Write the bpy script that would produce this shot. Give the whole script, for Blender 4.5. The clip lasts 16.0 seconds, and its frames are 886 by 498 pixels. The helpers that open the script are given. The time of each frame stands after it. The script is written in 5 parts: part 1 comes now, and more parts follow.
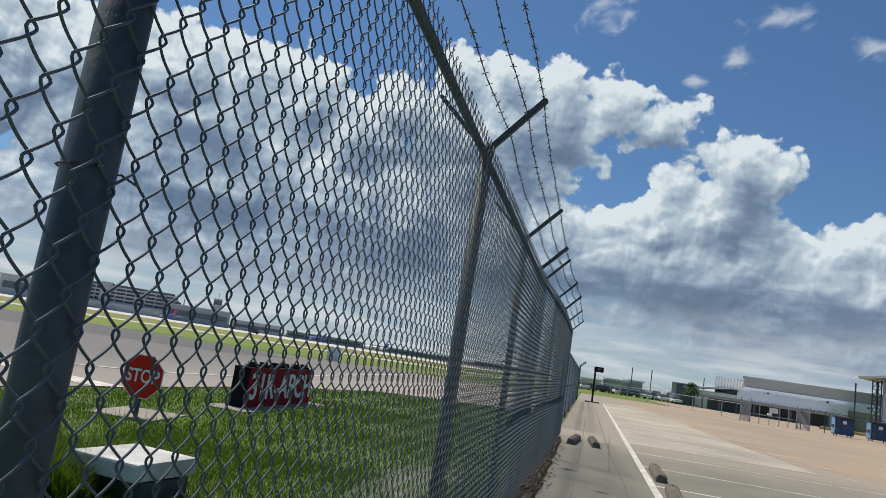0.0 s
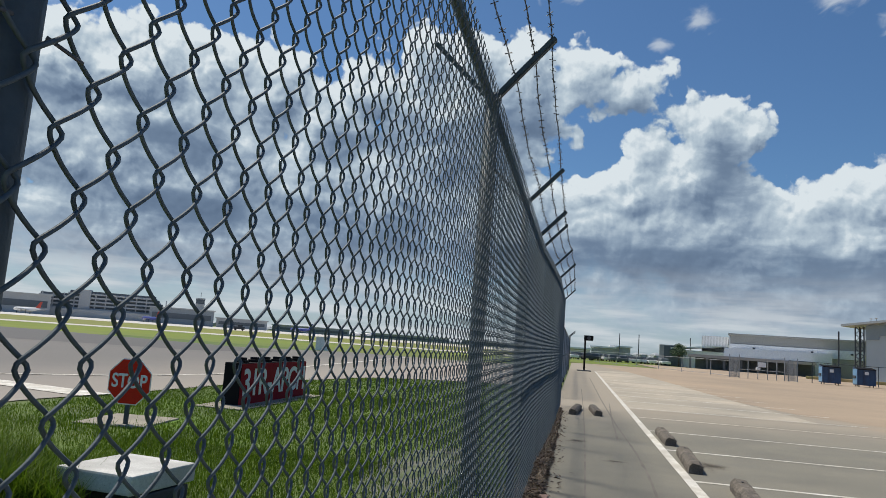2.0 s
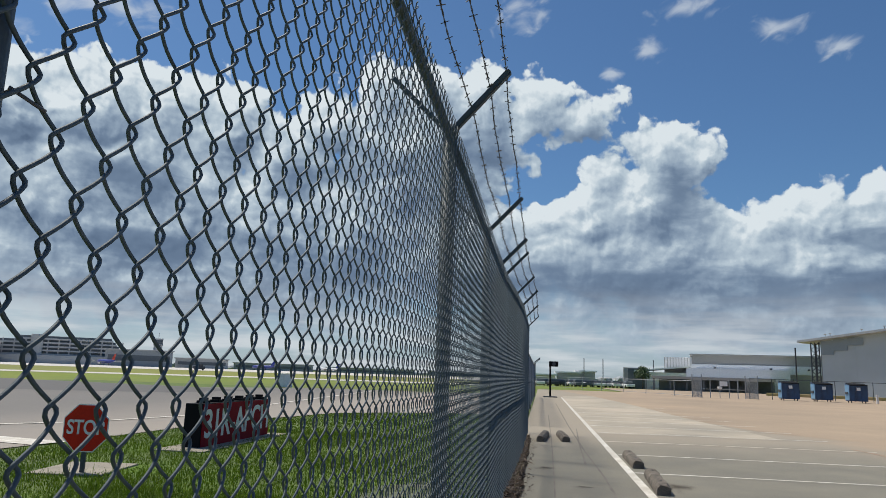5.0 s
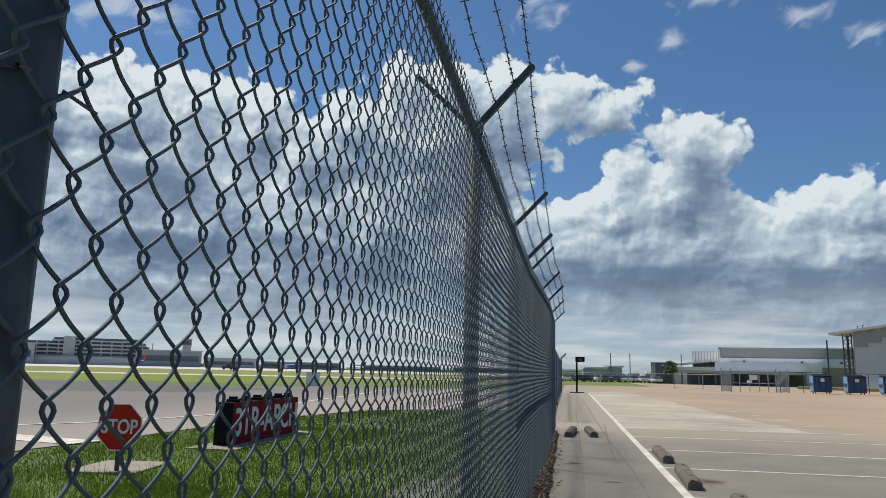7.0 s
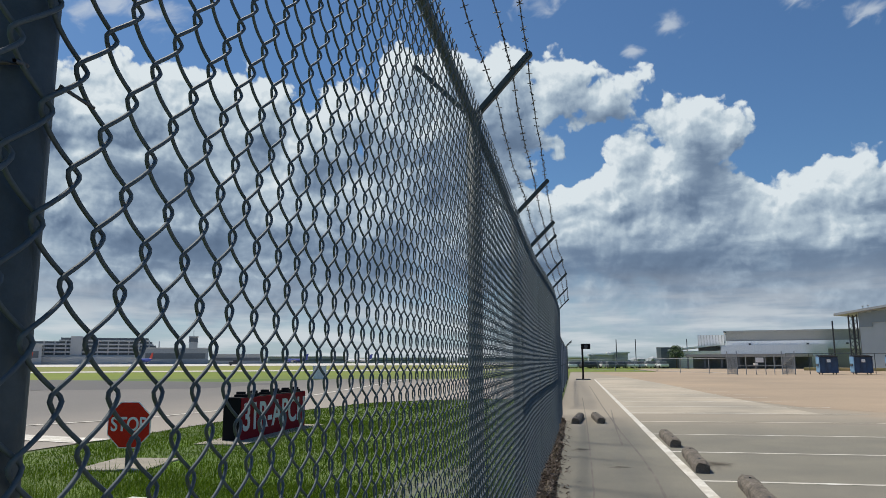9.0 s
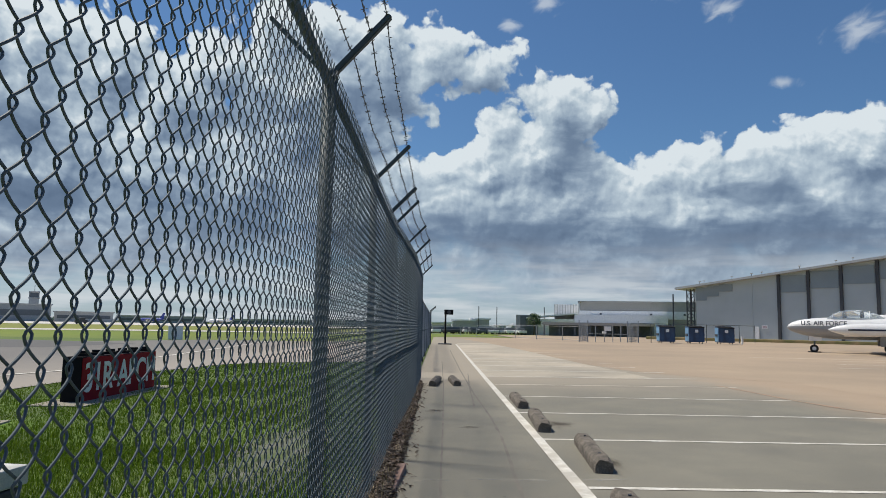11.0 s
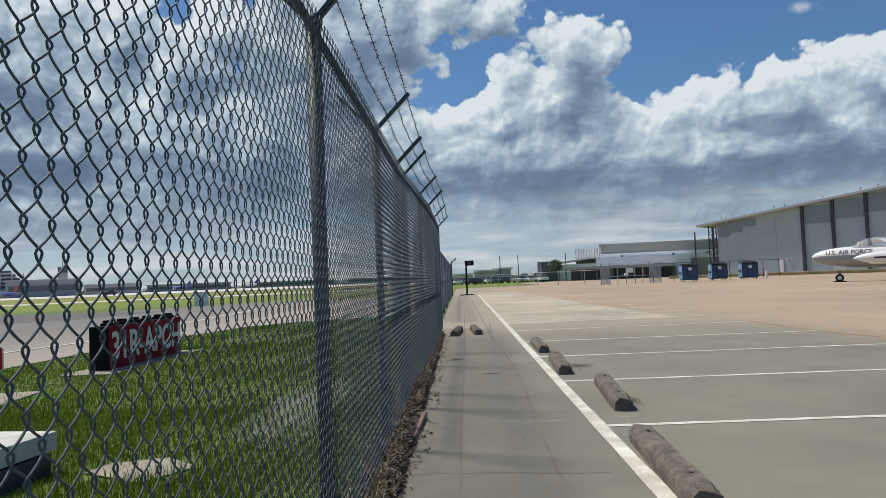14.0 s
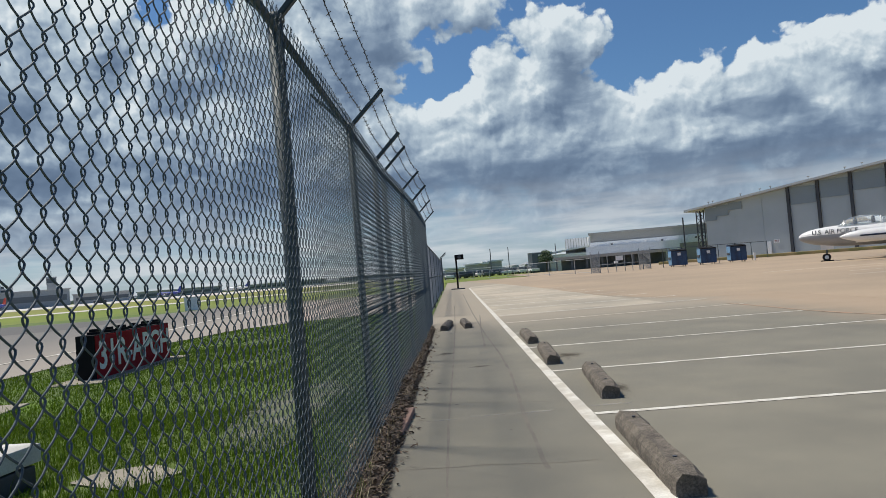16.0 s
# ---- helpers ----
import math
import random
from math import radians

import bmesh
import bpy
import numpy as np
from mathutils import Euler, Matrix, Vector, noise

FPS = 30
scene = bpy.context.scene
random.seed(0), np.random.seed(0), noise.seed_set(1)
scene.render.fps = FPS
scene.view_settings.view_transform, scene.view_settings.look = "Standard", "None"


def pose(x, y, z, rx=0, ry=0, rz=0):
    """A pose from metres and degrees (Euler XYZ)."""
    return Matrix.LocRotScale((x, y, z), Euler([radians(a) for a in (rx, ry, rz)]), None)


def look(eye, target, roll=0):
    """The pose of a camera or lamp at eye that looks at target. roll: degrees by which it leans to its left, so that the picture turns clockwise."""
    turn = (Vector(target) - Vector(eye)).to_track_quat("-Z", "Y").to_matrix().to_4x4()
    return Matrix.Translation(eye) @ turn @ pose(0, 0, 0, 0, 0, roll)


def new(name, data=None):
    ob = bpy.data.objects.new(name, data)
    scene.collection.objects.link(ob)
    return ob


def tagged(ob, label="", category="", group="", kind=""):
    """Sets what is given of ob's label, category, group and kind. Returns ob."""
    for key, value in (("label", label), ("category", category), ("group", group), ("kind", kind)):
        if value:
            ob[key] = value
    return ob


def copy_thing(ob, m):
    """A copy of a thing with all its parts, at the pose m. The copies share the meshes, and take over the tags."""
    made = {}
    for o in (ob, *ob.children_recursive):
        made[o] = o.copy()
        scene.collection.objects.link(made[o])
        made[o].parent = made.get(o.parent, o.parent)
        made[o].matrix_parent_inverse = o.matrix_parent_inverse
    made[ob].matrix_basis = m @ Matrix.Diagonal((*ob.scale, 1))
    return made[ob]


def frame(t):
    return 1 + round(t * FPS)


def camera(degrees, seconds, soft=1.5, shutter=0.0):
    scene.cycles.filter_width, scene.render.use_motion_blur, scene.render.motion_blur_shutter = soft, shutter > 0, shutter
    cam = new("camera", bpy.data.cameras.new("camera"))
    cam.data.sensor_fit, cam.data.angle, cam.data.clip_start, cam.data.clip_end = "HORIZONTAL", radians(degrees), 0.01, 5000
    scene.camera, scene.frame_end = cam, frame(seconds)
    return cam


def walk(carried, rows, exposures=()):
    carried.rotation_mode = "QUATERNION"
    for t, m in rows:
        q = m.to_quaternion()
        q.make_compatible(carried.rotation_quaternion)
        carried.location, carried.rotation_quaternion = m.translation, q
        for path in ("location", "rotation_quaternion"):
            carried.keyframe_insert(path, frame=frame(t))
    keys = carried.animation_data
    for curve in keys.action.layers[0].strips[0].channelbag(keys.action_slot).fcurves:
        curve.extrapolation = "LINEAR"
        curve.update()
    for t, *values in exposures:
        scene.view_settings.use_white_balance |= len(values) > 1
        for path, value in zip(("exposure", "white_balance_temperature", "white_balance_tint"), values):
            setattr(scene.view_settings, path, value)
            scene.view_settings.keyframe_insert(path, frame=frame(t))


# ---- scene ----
cam = camera(64.0, 16.0, soft=0.55)
PATH = [
    (0, (0.664, 0.228, 1.495), (0.224, 2.155, 1.8), 8.8),
    (0.5, (0.478, 0.485, 1.455), (0.01, 2.412, 1.711), 8.0),
    (1, (0.437, 0.578, 1.47), (0.003, 2.516, 1.706), 7.8),
    (1.5, (0.433, 0.598, 1.466), (0.034, 2.543, 1.707), 6.2),
    (2, (0.432, 0.597, 1.457), (0.051, 2.543, 1.716), 4.2),
    (2.5, (0.429, 0.603, 1.452), (0.065, 2.55, 1.732), 2.9),
    (3, (0.43, 0.6, 1.453), (0.11, 2.551, 1.756), 2.4),
    (3.5, (0.436, 0.594, 1.458), (0.182, 2.552, 1.773), 2.4),
    (6, (0.426, 0.568, 1.455), (0.116, 2.511, 1.816), 1.6),
    (6.5, (0.418, 0.564, 1.45), (0.089, 2.505, 1.806), 1.6),
    (7, (0.421, 0.566, 1.45), (0.077, 2.507, 1.789), 1.3),
    (7.5, (0.417, 0.57, 1.445), (0.056, 2.51, 1.771), 0.7),
    (8, (0.42, 0.566, 1.446), (0.043, 2.504, 1.766), 0.1),
    (10.5, (0.483, 0.551, 1.433), (0.35, 2.529, 1.696), 0.2),
    (11, (0.532, 0.538, 1.431), (0.542, 2.526, 1.648), 1.0),
    (11.5, (0.552, 0.548, 1.43), (0.629, 2.539, 1.613), 1.4),
    (12, (0.551, 0.562, 1.43), (0.601, 2.555, 1.588), 1.4),
    (12.5, (0.542, 0.591, 1.427), (0.514, 2.587, 1.554), 1.5),
    (13, (0.568, 0.594, 1.411), (0.464, 2.588, 1.521), 0.9),
    (13.5, (0.581, 0.592, 1.413), (0.473, 2.586, 1.531), -0.6),
    (14, (0.635, 0.598, 1.395), (0.589, 2.595, 1.479), -2.3),
    (14.5, (0.665, 0.602, 1.408), (0.682, 2.602, 1.432), -3.0),
    (15, (0.69, 0.623, 1.443), (0.713, 2.623, 1.45), -3.6),
    (15.5, (0.713, 0.626, 1.4), (0.705, 2.626, 1.438), -4.1),
    (16, (0.724, 0.613, 1.387), (0.704, 2.612, 1.455), -4.6),
]
walk(cam, [(t, look(*row)) for t, *row in PATH])

# ---- world, sun ----
SUN_AZ, SUN_EL = -62.0, 62.0          # degrees: azimuth from +y towards +x, elevation


def build_world():
    w = bpy.data.worlds.new("sky")
    scene.world = w
    w.use_nodes = True
    nt = w.node_tree
    nt.nodes.clear()

    def wire(v, sock):
        if isinstance(v, (int, float)):
            sock.default_value = v
        else:
            nt.links.new(v, sock)

    def m(op, a, b=0.0, c=0.0, clamp=False, tree=None):
        t = tree or nt
        n = t.nodes.new("ShaderNodeMath")
        n.operation, n.use_clamp = op, clamp
        for v, s in zip((a, b, c), n.inputs):
            if isinstance(v, (int, float)):
                s.default_value = v
            else:
                t.links.new(v, s)
        return n.outputs[0]

    def step(x, lo, hi, tree=None):
        t = tree or nt
        n = t.nodes.new("ShaderNodeMapRange")
        n.interpolation_type = "SMOOTHSTEP"
        t.links.new(x, n.inputs[0])
        n.inputs[1].default_value, n.inputs[2].default_value = lo, hi
        return n.outputs[0]

    def ellipses(t, u, v, rows, soft):
        best = None
        for u0, v0, a, b in rows:
            du = m("MULTIPLY", m("SUBTRACT", u, u0, tree=t), 1 / a, tree=t)
            dv = m("MULTIPLY", m("SUBTRACT", v, v0, tree=t), 1 / b, tree=t)
            f = m("SUBTRACT", 1.0, m("SQRT", m("ADD", m("MULTIPLY", du, du, tree=t), m("MULTIPLY", dv, dv, tree=t), tree=t), tree=t), tree=t)
            best = f if best is None else m("SMOOTH_MAX", best, f, soft, tree=t)
        return best

    # heaps of cloud: azimuth, elevation, half width, half height in degrees
    clouds = [(10.6, 17.3, 3.2, 2.4), (13.0, 16.6, 1.7, 1.8), (6.0, 16.0, 1.9, 1.9), (1.8, 12.6, 2.2, 1.9), (9.5, 13.2, 4.6, 3.8), (4.8, 12.4, 3.6, 3.2),
              (18.4, 11.8, 2.8, 2.0), (22.0, 11.6, 2.8, 2.4), (26.6, 12.0, 3.6, 2.7), (32.0, 12.0, 5.0, 3.2), (39.0, 11.5, 6.0, 4.0), (9.0, 8.4, 15.0, 4.2), (27.0, 8.0, 16.0, 4.2), (16.0, 5.2, 24.0, 3.4),
              (4.2, 20.7, 2.5, 1.5), (0.2, 21.6, 2.6, 1.9), (-4.0, 21.6, 3.4, 2.6), (-8.4, 22.6, 2.6, 2.2), (-12.5, 22.4, 2.4, 2.5), (-16.8, 19.6, 2.8, 2.5), (-4.5, 18.4, 4.5, 2.4),
              (-9.0, 16.5, 7.0, 5.0), (-20.5, 15.5, 4.5, 3.6), (-25.2, 18.6, 3.6, 3.2), (-29.8, 19.0, 3.2, 3.3), (-35.0, 18.0, 4.2, 3.8), (-41.0, 17.0, 5.0, 4.4), (-49.0, 15.0, 8.0, 6.0),
              (-33.0, 12.0, 13.0, 5.5), (-18.0, 11.0, 12.0, 5.0), (-4.0, 9.5, 9.0, 4.4), (-27.0, 6.5, 26.0, 4.2)]
    wisps = [(8.6, 25.2, 1.9, 1.0), (5.6, 23.7, 1.0, 0.7), (18.2, 25.6, 2.8, 1.0), (22.4, 23.7, 2.0, 1.0), (11.5, 28.0, 3.4, 1.0), (-1.9, 28.4, 2.6, 2.0), (26.6, 18.0, 1.1, 0.6), (31.5, 20.8, 2.6, 1.4), (-36.0, 25.5, 6.0, 2.0), (-44.0, 22.5, 5.0, 1.6)]
    g = bpy.data.node_groups.new("cloud_density", "ShaderNodeTree")
    g.interface.new_socket("u", in_out="INPUT", socket_type="NodeSocketFloat")
    g.interface.new_socket("v", in_out="INPUT", socket_type="NodeSocketFloat")
    g.interface.new_socket("fine", in_out="INPUT", socket_type="NodeSocketFloat")
    g.interface.new_socket("d", in_out="OUTPUT", socket_type="NodeSocketFloat")
    gi, go = g.nodes.new("NodeGroupInput"), g.nodes.new("NodeGroupOutput")

    def plane(x, y):
        n = g.nodes.new("ShaderNodeCombineXYZ")
        g.links.new(x, n.inputs[0])
        g.links.new(y, n.inputs[1])
        return n.outputs[0]

    def turbulence(pos, scale, detail):
        n = g.nodes.new("ShaderNodeTexNoise")
        n.noise_dimensions = "2D"
        n.inputs["Scale"].default_value, n.inputs["Detail"].default_value, n.inputs["Roughness"].default_value = scale, detail, 0.55
        g.links.new(pos, n.inputs["Vector"])
        return n

    def lumps(pos, scale, smooth):
        n = g.nodes.new("ShaderNodeTexVoronoi")
        n.voronoi_dimensions, n.feature = "2D", "SMOOTH_F1"
        n.inputs["Scale"].default_value, n.inputs["Smoothness"].default_value = scale, smooth
        g.links.new(pos, n.inputs["Vector"])
        return m("SUBTRACT", 0.42, n.outputs["Distance"], tree=g)

    flat = plane(gi.outputs[0], gi.outputs[1])
    w1 = turbulence(flat, 0.22, 5.0)
    wc = g.nodes.new("ShaderNodeSeparateXYZ")
    g.links.new(w1.outputs["Color"], wc.inputs[0])
    u = m("ADD", gi.outputs[0], m("MULTIPLY", m("SUBTRACT", wc.outputs[0], 0.5, tree=g), 3.4, tree=g), tree=g)
    v = m("ADD", gi.outputs[1], m("MULTIPLY", m("SUBTRACT", wc.outputs[1], 0.5, tree=g), 2.4, tree=g), tree=g)
    body = None
    for u0, v0, a, b in clouds:
        du = m("MULTIPLY", m("SUBTRACT", u, u0, tree=g), 1 / a, tree=g)
        dv = m("MULTIPLY", m("SUBTRACT", v, v0, tree=g), 1 / b, tree=g)
        f = m("MULTIPLY", m("SUBTRACT", 1.0, m("SQRT", m("ADD", m("MULTIPLY", du, du, tree=g), m("MULTIPLY", dv, dv, tree=g), tree=g), tree=g), tree=g), min(a, b), tree=g)
        body = f if body is None else m("SMOOTH_MAX", body, f, 0.35, tree=g)
    warped = plane(u, m("MULTIPLY", v, 1.2, tree=g))
    fuzz = turbulence(flat, 0.9, 8.0)
    g.links.new(gi.outputs[2], fuzz.inputs["Detail"])
    d = m("ADD", m("ADD", m("MINIMUM", body, 3.2, tree=g), 0.45, tree=g), m("MULTIPLY", lumps(warped, 0.34, 0.6), 2.0, tree=g), tree=g)
    d = m("ADD", d, m("MULTIPLY", lumps(warped, 0.85, 0.5), 0.9, tree=g), tree=g)
    d = m("ADD", d, m("MULTIPLY", lumps(warped, 2.1, 0.5), 0.30, tree=g), tree=g)
    d = m("ADD", d, m("MULTIPLY", m("SUBTRACT", fuzz.outputs[0], 0.5, tree=g), 0.9, tree=g), tree=g)
    g.links.new(d, go.inputs[0])

    tc = nt.nodes.new("ShaderNodeTexCoord")
    xyz = nt.nodes.new("ShaderNodeSeparateXYZ")
    nt.links.new(tc.outputs["Generated"], xyz.inputs[0])
    az = m("MULTIPLY", m("ARCTAN2", xyz.outputs[0], xyz.outputs[1]), 57.29578)
    el = m("MULTIPLY", m("ARCSINE", xyz.outputs[2]), 57.29578)

    def dens(du, dv, fine):
        n = nt.nodes.new("ShaderNodeGroup")
        n.node_tree = g
        nt.links.new(m("ADD", az, du + 0.9), n.inputs[0])
        nt.links.new(m("ADD", el, dv), n.inputs[1])
        n.inputs[2].default_value = fine
        return n.outputs[0]

    d0, d1, d2, d3 = dens(0, 0, 7.0), dens(-0.22, 0.34, 3.5), dens(-0.6, 1.0, 3.0), dens(-1.2, 2.6, 2.0)
    # crisp heads, bases that dissolve into the haze
    high = step(el, 5.0, 9.5)
    cover = m("ADD", m("MULTIPLY", step(d0, 0.0, 0.5), high), m("MULTIPLY", step(d0, -0.4, 2.6), m("SUBTRACT", 1.0, high)))
    tp = nt.nodes.new("ShaderNodeCombineXYZ")
    nt.links.new(m("MULTIPLY", az, 0.16), tp.inputs[0])
    nt.links.new(m("MULTIPLY", el, 0.42), tp.inputs[1])
    rolls = nt.nodes.new("ShaderNodeTexNoise")
    rolls.inputs["Scale"].default_value, rolls.inputs["Detail"].default_value, rolls.inputs["Distortion"].default_value = 1.3, 5.0, 0.4
    nt.links.new(tp.outputs[0], rolls.inputs["Vector"])
    # light on the cumulus: tops towards the sun bright, bases and thick middles grey
    lit = m("ADD", m("ADD", m("MULTIPLY", m("SUBTRACT", d0, d1), 0.17), m("MULTIPLY", m("SUBTRACT", d0, d2), 0.13)), m("MULTIPLY", m("SUBTRACT", d0, d3), 0.055))
    lum = m("ADD", m("SUBTRACT", 0.76, m("MULTIPLY", step(d0, 0.3, 3.6), 0.26)), lit, clamp=True)
    bands = [(6.0, 7.4, 10.0, 1.9), (17.0, 6.4, 10.0, 1.6), (27.5, 7.2, 9.0, 1.8), (24.5, 10.2, 4.0, 1.5), (10.8, 13.8, 3.0, 2.6), (3.0, 19.0, 4.5, 1.1), (-5.5, 17.8, 5.5, 2.6),
             (-16.5, 16.4, 5.5, 2.5), (-30.0, 8.8, 7.0, 1.3), (-15.0, 7.4, 7.0, 1.2), (-33.0, 13.8, 5.0, 1.4)]
    dk = step(m("ADD", ellipses(nt, az, el, bands, 0.3), m("ADD", m("MULTIPLY", m("SUBTRACT", d0, 2.6), 0.10), m("MULTIPLY", m("SUBTRACT", rolls.outputs[0], 0.5), 2.6))), -0.2, 0.85)
    lum = m("MULTIPLY", lum, m("SUBTRACT", 1.0, m("MULTIPLY", dk, 0.54)))
    ramp = nt.nodes.new("ShaderNodeValToRGB")
    nt.links.new(lum, ramp.inputs[0])
    e = ramp.color_ramp.elements
    e[0].position, e[0].color = 0.0, (0.095, 0.145, 0.23, 1)
    e[1].position, e[1].color = 1.0, (0.70, 0.77, 0.81, 1)
    for p, c in ((0.3, (0.155, 0.222, 0.325, 1)), (0.55, (0.27, 0.355, 0.46, 1)), (0.8, (0.46, 0.555, 0.635, 1))):
        k = e.new(p)
        k.color = c
    sky = nt.nodes.new("ShaderNodeTexSky")
    sky.sky_type, sky.sun_disc = "NISHITA", False
    sky.sun_elevation, sky.sun_rotation = radians(SUN_EL), radians(SUN_AZ)
    sky.air_density, sky.dust_density, sky.ozone_density = 1.0, 0.6, 2.5
    sk = nt.nodes.new("ShaderNodeVectorMath")
    sk.operation = "MULTIPLY"
    sk.inputs[1].default_value = SKY_GAIN
    nt.links.new(sky.outputs[0], sk.inputs[0])
    # pale haze and thin streaks low over the horizon
    pos = nt.nodes.new("ShaderNodeCombineXYZ")
    nt.links.new(m("MULTIPLY", az, 0.07), pos.inputs[0])
    nt.links.new(m("MULTIPLY", el, 0.55), pos.inputs[1])
    ns = nt.nodes.new("ShaderNodeTexNoise")
    ns.inputs["Scale"].default_value, ns.inputs["Detail"].default_value = 1.6, 6.0
    nt.links.new(pos.outputs[0], ns.inputs["Vector"])
    lum = m("MULTIPLY", lum, m("SUBTRACT", 1.0, m("MULTIPLY", m("SUBTRACT", 1.0, step(el, 6.0, 11.0)), m("MULTIPLY", step(ns.outputs[0], 0.38, 0.62), 0.28))))
    nt.links.new(lum, ramp.inputs[0])
    hz = m("MULTIPLY", m("SUBTRACT", 1.0, step(el, 1.5, 8.0)), m("ADD", 0.55, m("MULTIPLY", step(ns.outputs[0], 0.35, 0.65), 0.40)), clamp=True)

    def mix(f, a, b):
        n = nt.nodes.new("ShaderNodeMix")
        n.data_type = "RGBA"
        nt.links.new(f, n.inputs[0])
        for s, val in ((n.inputs[6], a), (n.inputs[7], b)):
            if isinstance(val, tuple):
                s.default_value = val
            else:
                nt.links.new(val, s)
        return n.outputs[2]

    col = mix(cover, sk.outputs[0], ramp.outputs[0])
    wn = nt.nodes.new("ShaderNodeTexNoise")
    wn.inputs["Scale"].default_value, wn.inputs["Detail"].default_value, wn.inputs["Distortion"].default_value = 0.5, 8.0, 0.6
    wp = nt.nodes.new("ShaderNodeCombineXYZ")
    nt.links.new(m("ADD", az, m("MULTIPLY", el, -0.6)), wp.inputs[0])
    nt.links.new(m("MULTIPLY", el, 1.5), wp.inputs[1])
    nt.links.new(wp.outputs[0], wn.inputs["Vector"])
    thin = m("ADD", m("MAXIMUM", ellipses(nt, az, el, wisps, 0.1), -0.6), m("MULTIPLY", m("SUBTRACT", wn.outputs[0], 0.53), 2.6))
    col = mix(m("MULTIPLY", step(thin, 0.0, 1.1), 0.65), col, (0.60, 0.66, 0.72, 1))
    col = mix(hz, col, mix(step(ns.outputs[0], 0.40, 0.62), (0.43, 0.51, 0.59, 1), (0.60, 0.65, 0.69, 1)))
    bg = nt.nodes.new("ShaderNodeBackground")
    nt.links.new(col, bg.inputs[0])
    bg.inputs[1].default_value = 1.0
    out = nt.nodes.new("ShaderNodeOutputWorld")
    nt.links.new(bg.outputs[0], out.inputs[0])


SKY_GAIN = (0.053, 0.073, 0.089)
build_world()
sun_data = bpy.data.lights.new("sun", "SUN")
sun_data.energy, sun_data.angle, sun_data.color = 4.5, radians(9.0), (1.0, 0.92, 0.80)
sun = new("sun", sun_data)
_a, _e = radians(SUN_AZ), radians(SUN_EL)
sun.matrix_world = look((0, 0, 60), (-60 * math.sin(_a) * math.cos(_e), -60 * math.cos(_a) * math.cos(_e), 60 - 60 * math.sin(_e)))
scene.view_settings.exposure = 0.0


# ---- materials ----
def mat(name, color, rough=0.7, metal=0.0, vary=0.25, scale=3.0, fine=60.0, bump=0.15, second=None, patch=0.0, patch_scale=0.4, grain=0.12, rand=0.0, spec=0.5):
    """A procedural surface: broad variation, fine grain, optional patches of a second colour, relief."""
    mt = bpy.data.materials.new(name)
    mt.use_nodes = True
    nt = mt.node_tree
    b = nt.nodes["Principled BSDF"]
    b.inputs["Roughness"].default_value, b.inputs["Metallic"].default_value = rough, metal
    b.inputs["Specular IOR Level"].default_value = spec
    geo = nt.nodes.new("ShaderNodeTexCoord")

    def nz(s, detail, rough_=0.6):
        n = nt.nodes.new("ShaderNodeTexNoise")
        n.inputs["Scale"].default_value, n.inputs["Detail"].default_value, n.inputs["Roughness"].default_value = s, detail, rough_
        nt.links.new(geo.outputs["Object"], n.inputs["Vector"])
        return n.outputs[0]

    def rng(x, lo, hi, a, z):
        n = nt.nodes.new("ShaderNodeMapRange")
        nt.links.new(x, n.inputs[0])
        for i, val in enumerate((lo, hi, a, z)):
            n.inputs[i + 1].default_value = val
        return n.outputs[0]

    def mul(a, f):
        n = nt.nodes.new("ShaderNodeVectorMath")
        n.operation = "SCALE"
        if isinstance(a, tuple):
            n.inputs[0].default_value = a[:3]
        else:
            nt.links.new(a, n.inputs[0])
        nt.links.new(f, n.inputs[3])
        return n.outputs[0]

    broad, small = nz(scale, 6), nz(fine, 4)
    col = tuple(color)
    if second:
        mx = nt.nodes.new("ShaderNodeMix")
        mx.data_type = "RGBA"
        nt.links.new(rng(nz(patch_scale, 7, 0.65), 0.5 - 0.12 - patch, 0.5 + 0.12 - patch, 1, 0), mx.inputs[0])
        mx.inputs[6].default_value, mx.inputs[7].default_value = (*color, 1), (*second, 1)
        col = mx.outputs[2]
    col = mul(col, rng(broad, 0.3, 0.7, 1 - vary, 1 + vary))
    col = mul(col, rng(small, 0.3, 0.7, 1 - grain, 1 + grain))
    if rand:
        oi = nt.nodes.new("ShaderNodeObjectInfo")
        col = mul(col, rng(oi.outputs["Random"], 0, 1, 1 - rand, 1 + rand))
    nt.links.new(col, b.inputs["Base Color"])
    nt.links.new(rng(broad, 0.3, 0.7, max(0.05, rough - 0.1), min(1, rough + 0.1)), b.inputs["Roughness"])
    if bump:
        bp = nt.nodes.new("ShaderNodeBump")
        bp.inputs["Strength"].default_value, bp.inputs["Distance"].default_value = bump, 0.01
        nt.links.new(small, bp.inputs["Height"])
        nt.links.new(bp.outputs[0], b.inputs["Normal"])
    return mt


def blades_mat(name, a, z):
    mt = mat(name, a, 0.6, 0, 0.2, 0.5, 30, 0)
    nt = mt.node_tree
    b = nt.nodes["Principled BSDF"]
    gi = nt.nodes.new("ShaderNodeNewGeometry")
    rp = nt.nodes.new("ShaderNodeValToRGB")
    rp.color_ramp.elements[0].color, rp.color_ramp.elements[1].color = (*a, 1), (*z, 1)
    nt.links.new(gi.outputs["Random Per Island"], rp.inputs[0])
    nt.links.new(rp.outputs[0], b.inputs["Base Color"])
    return mt


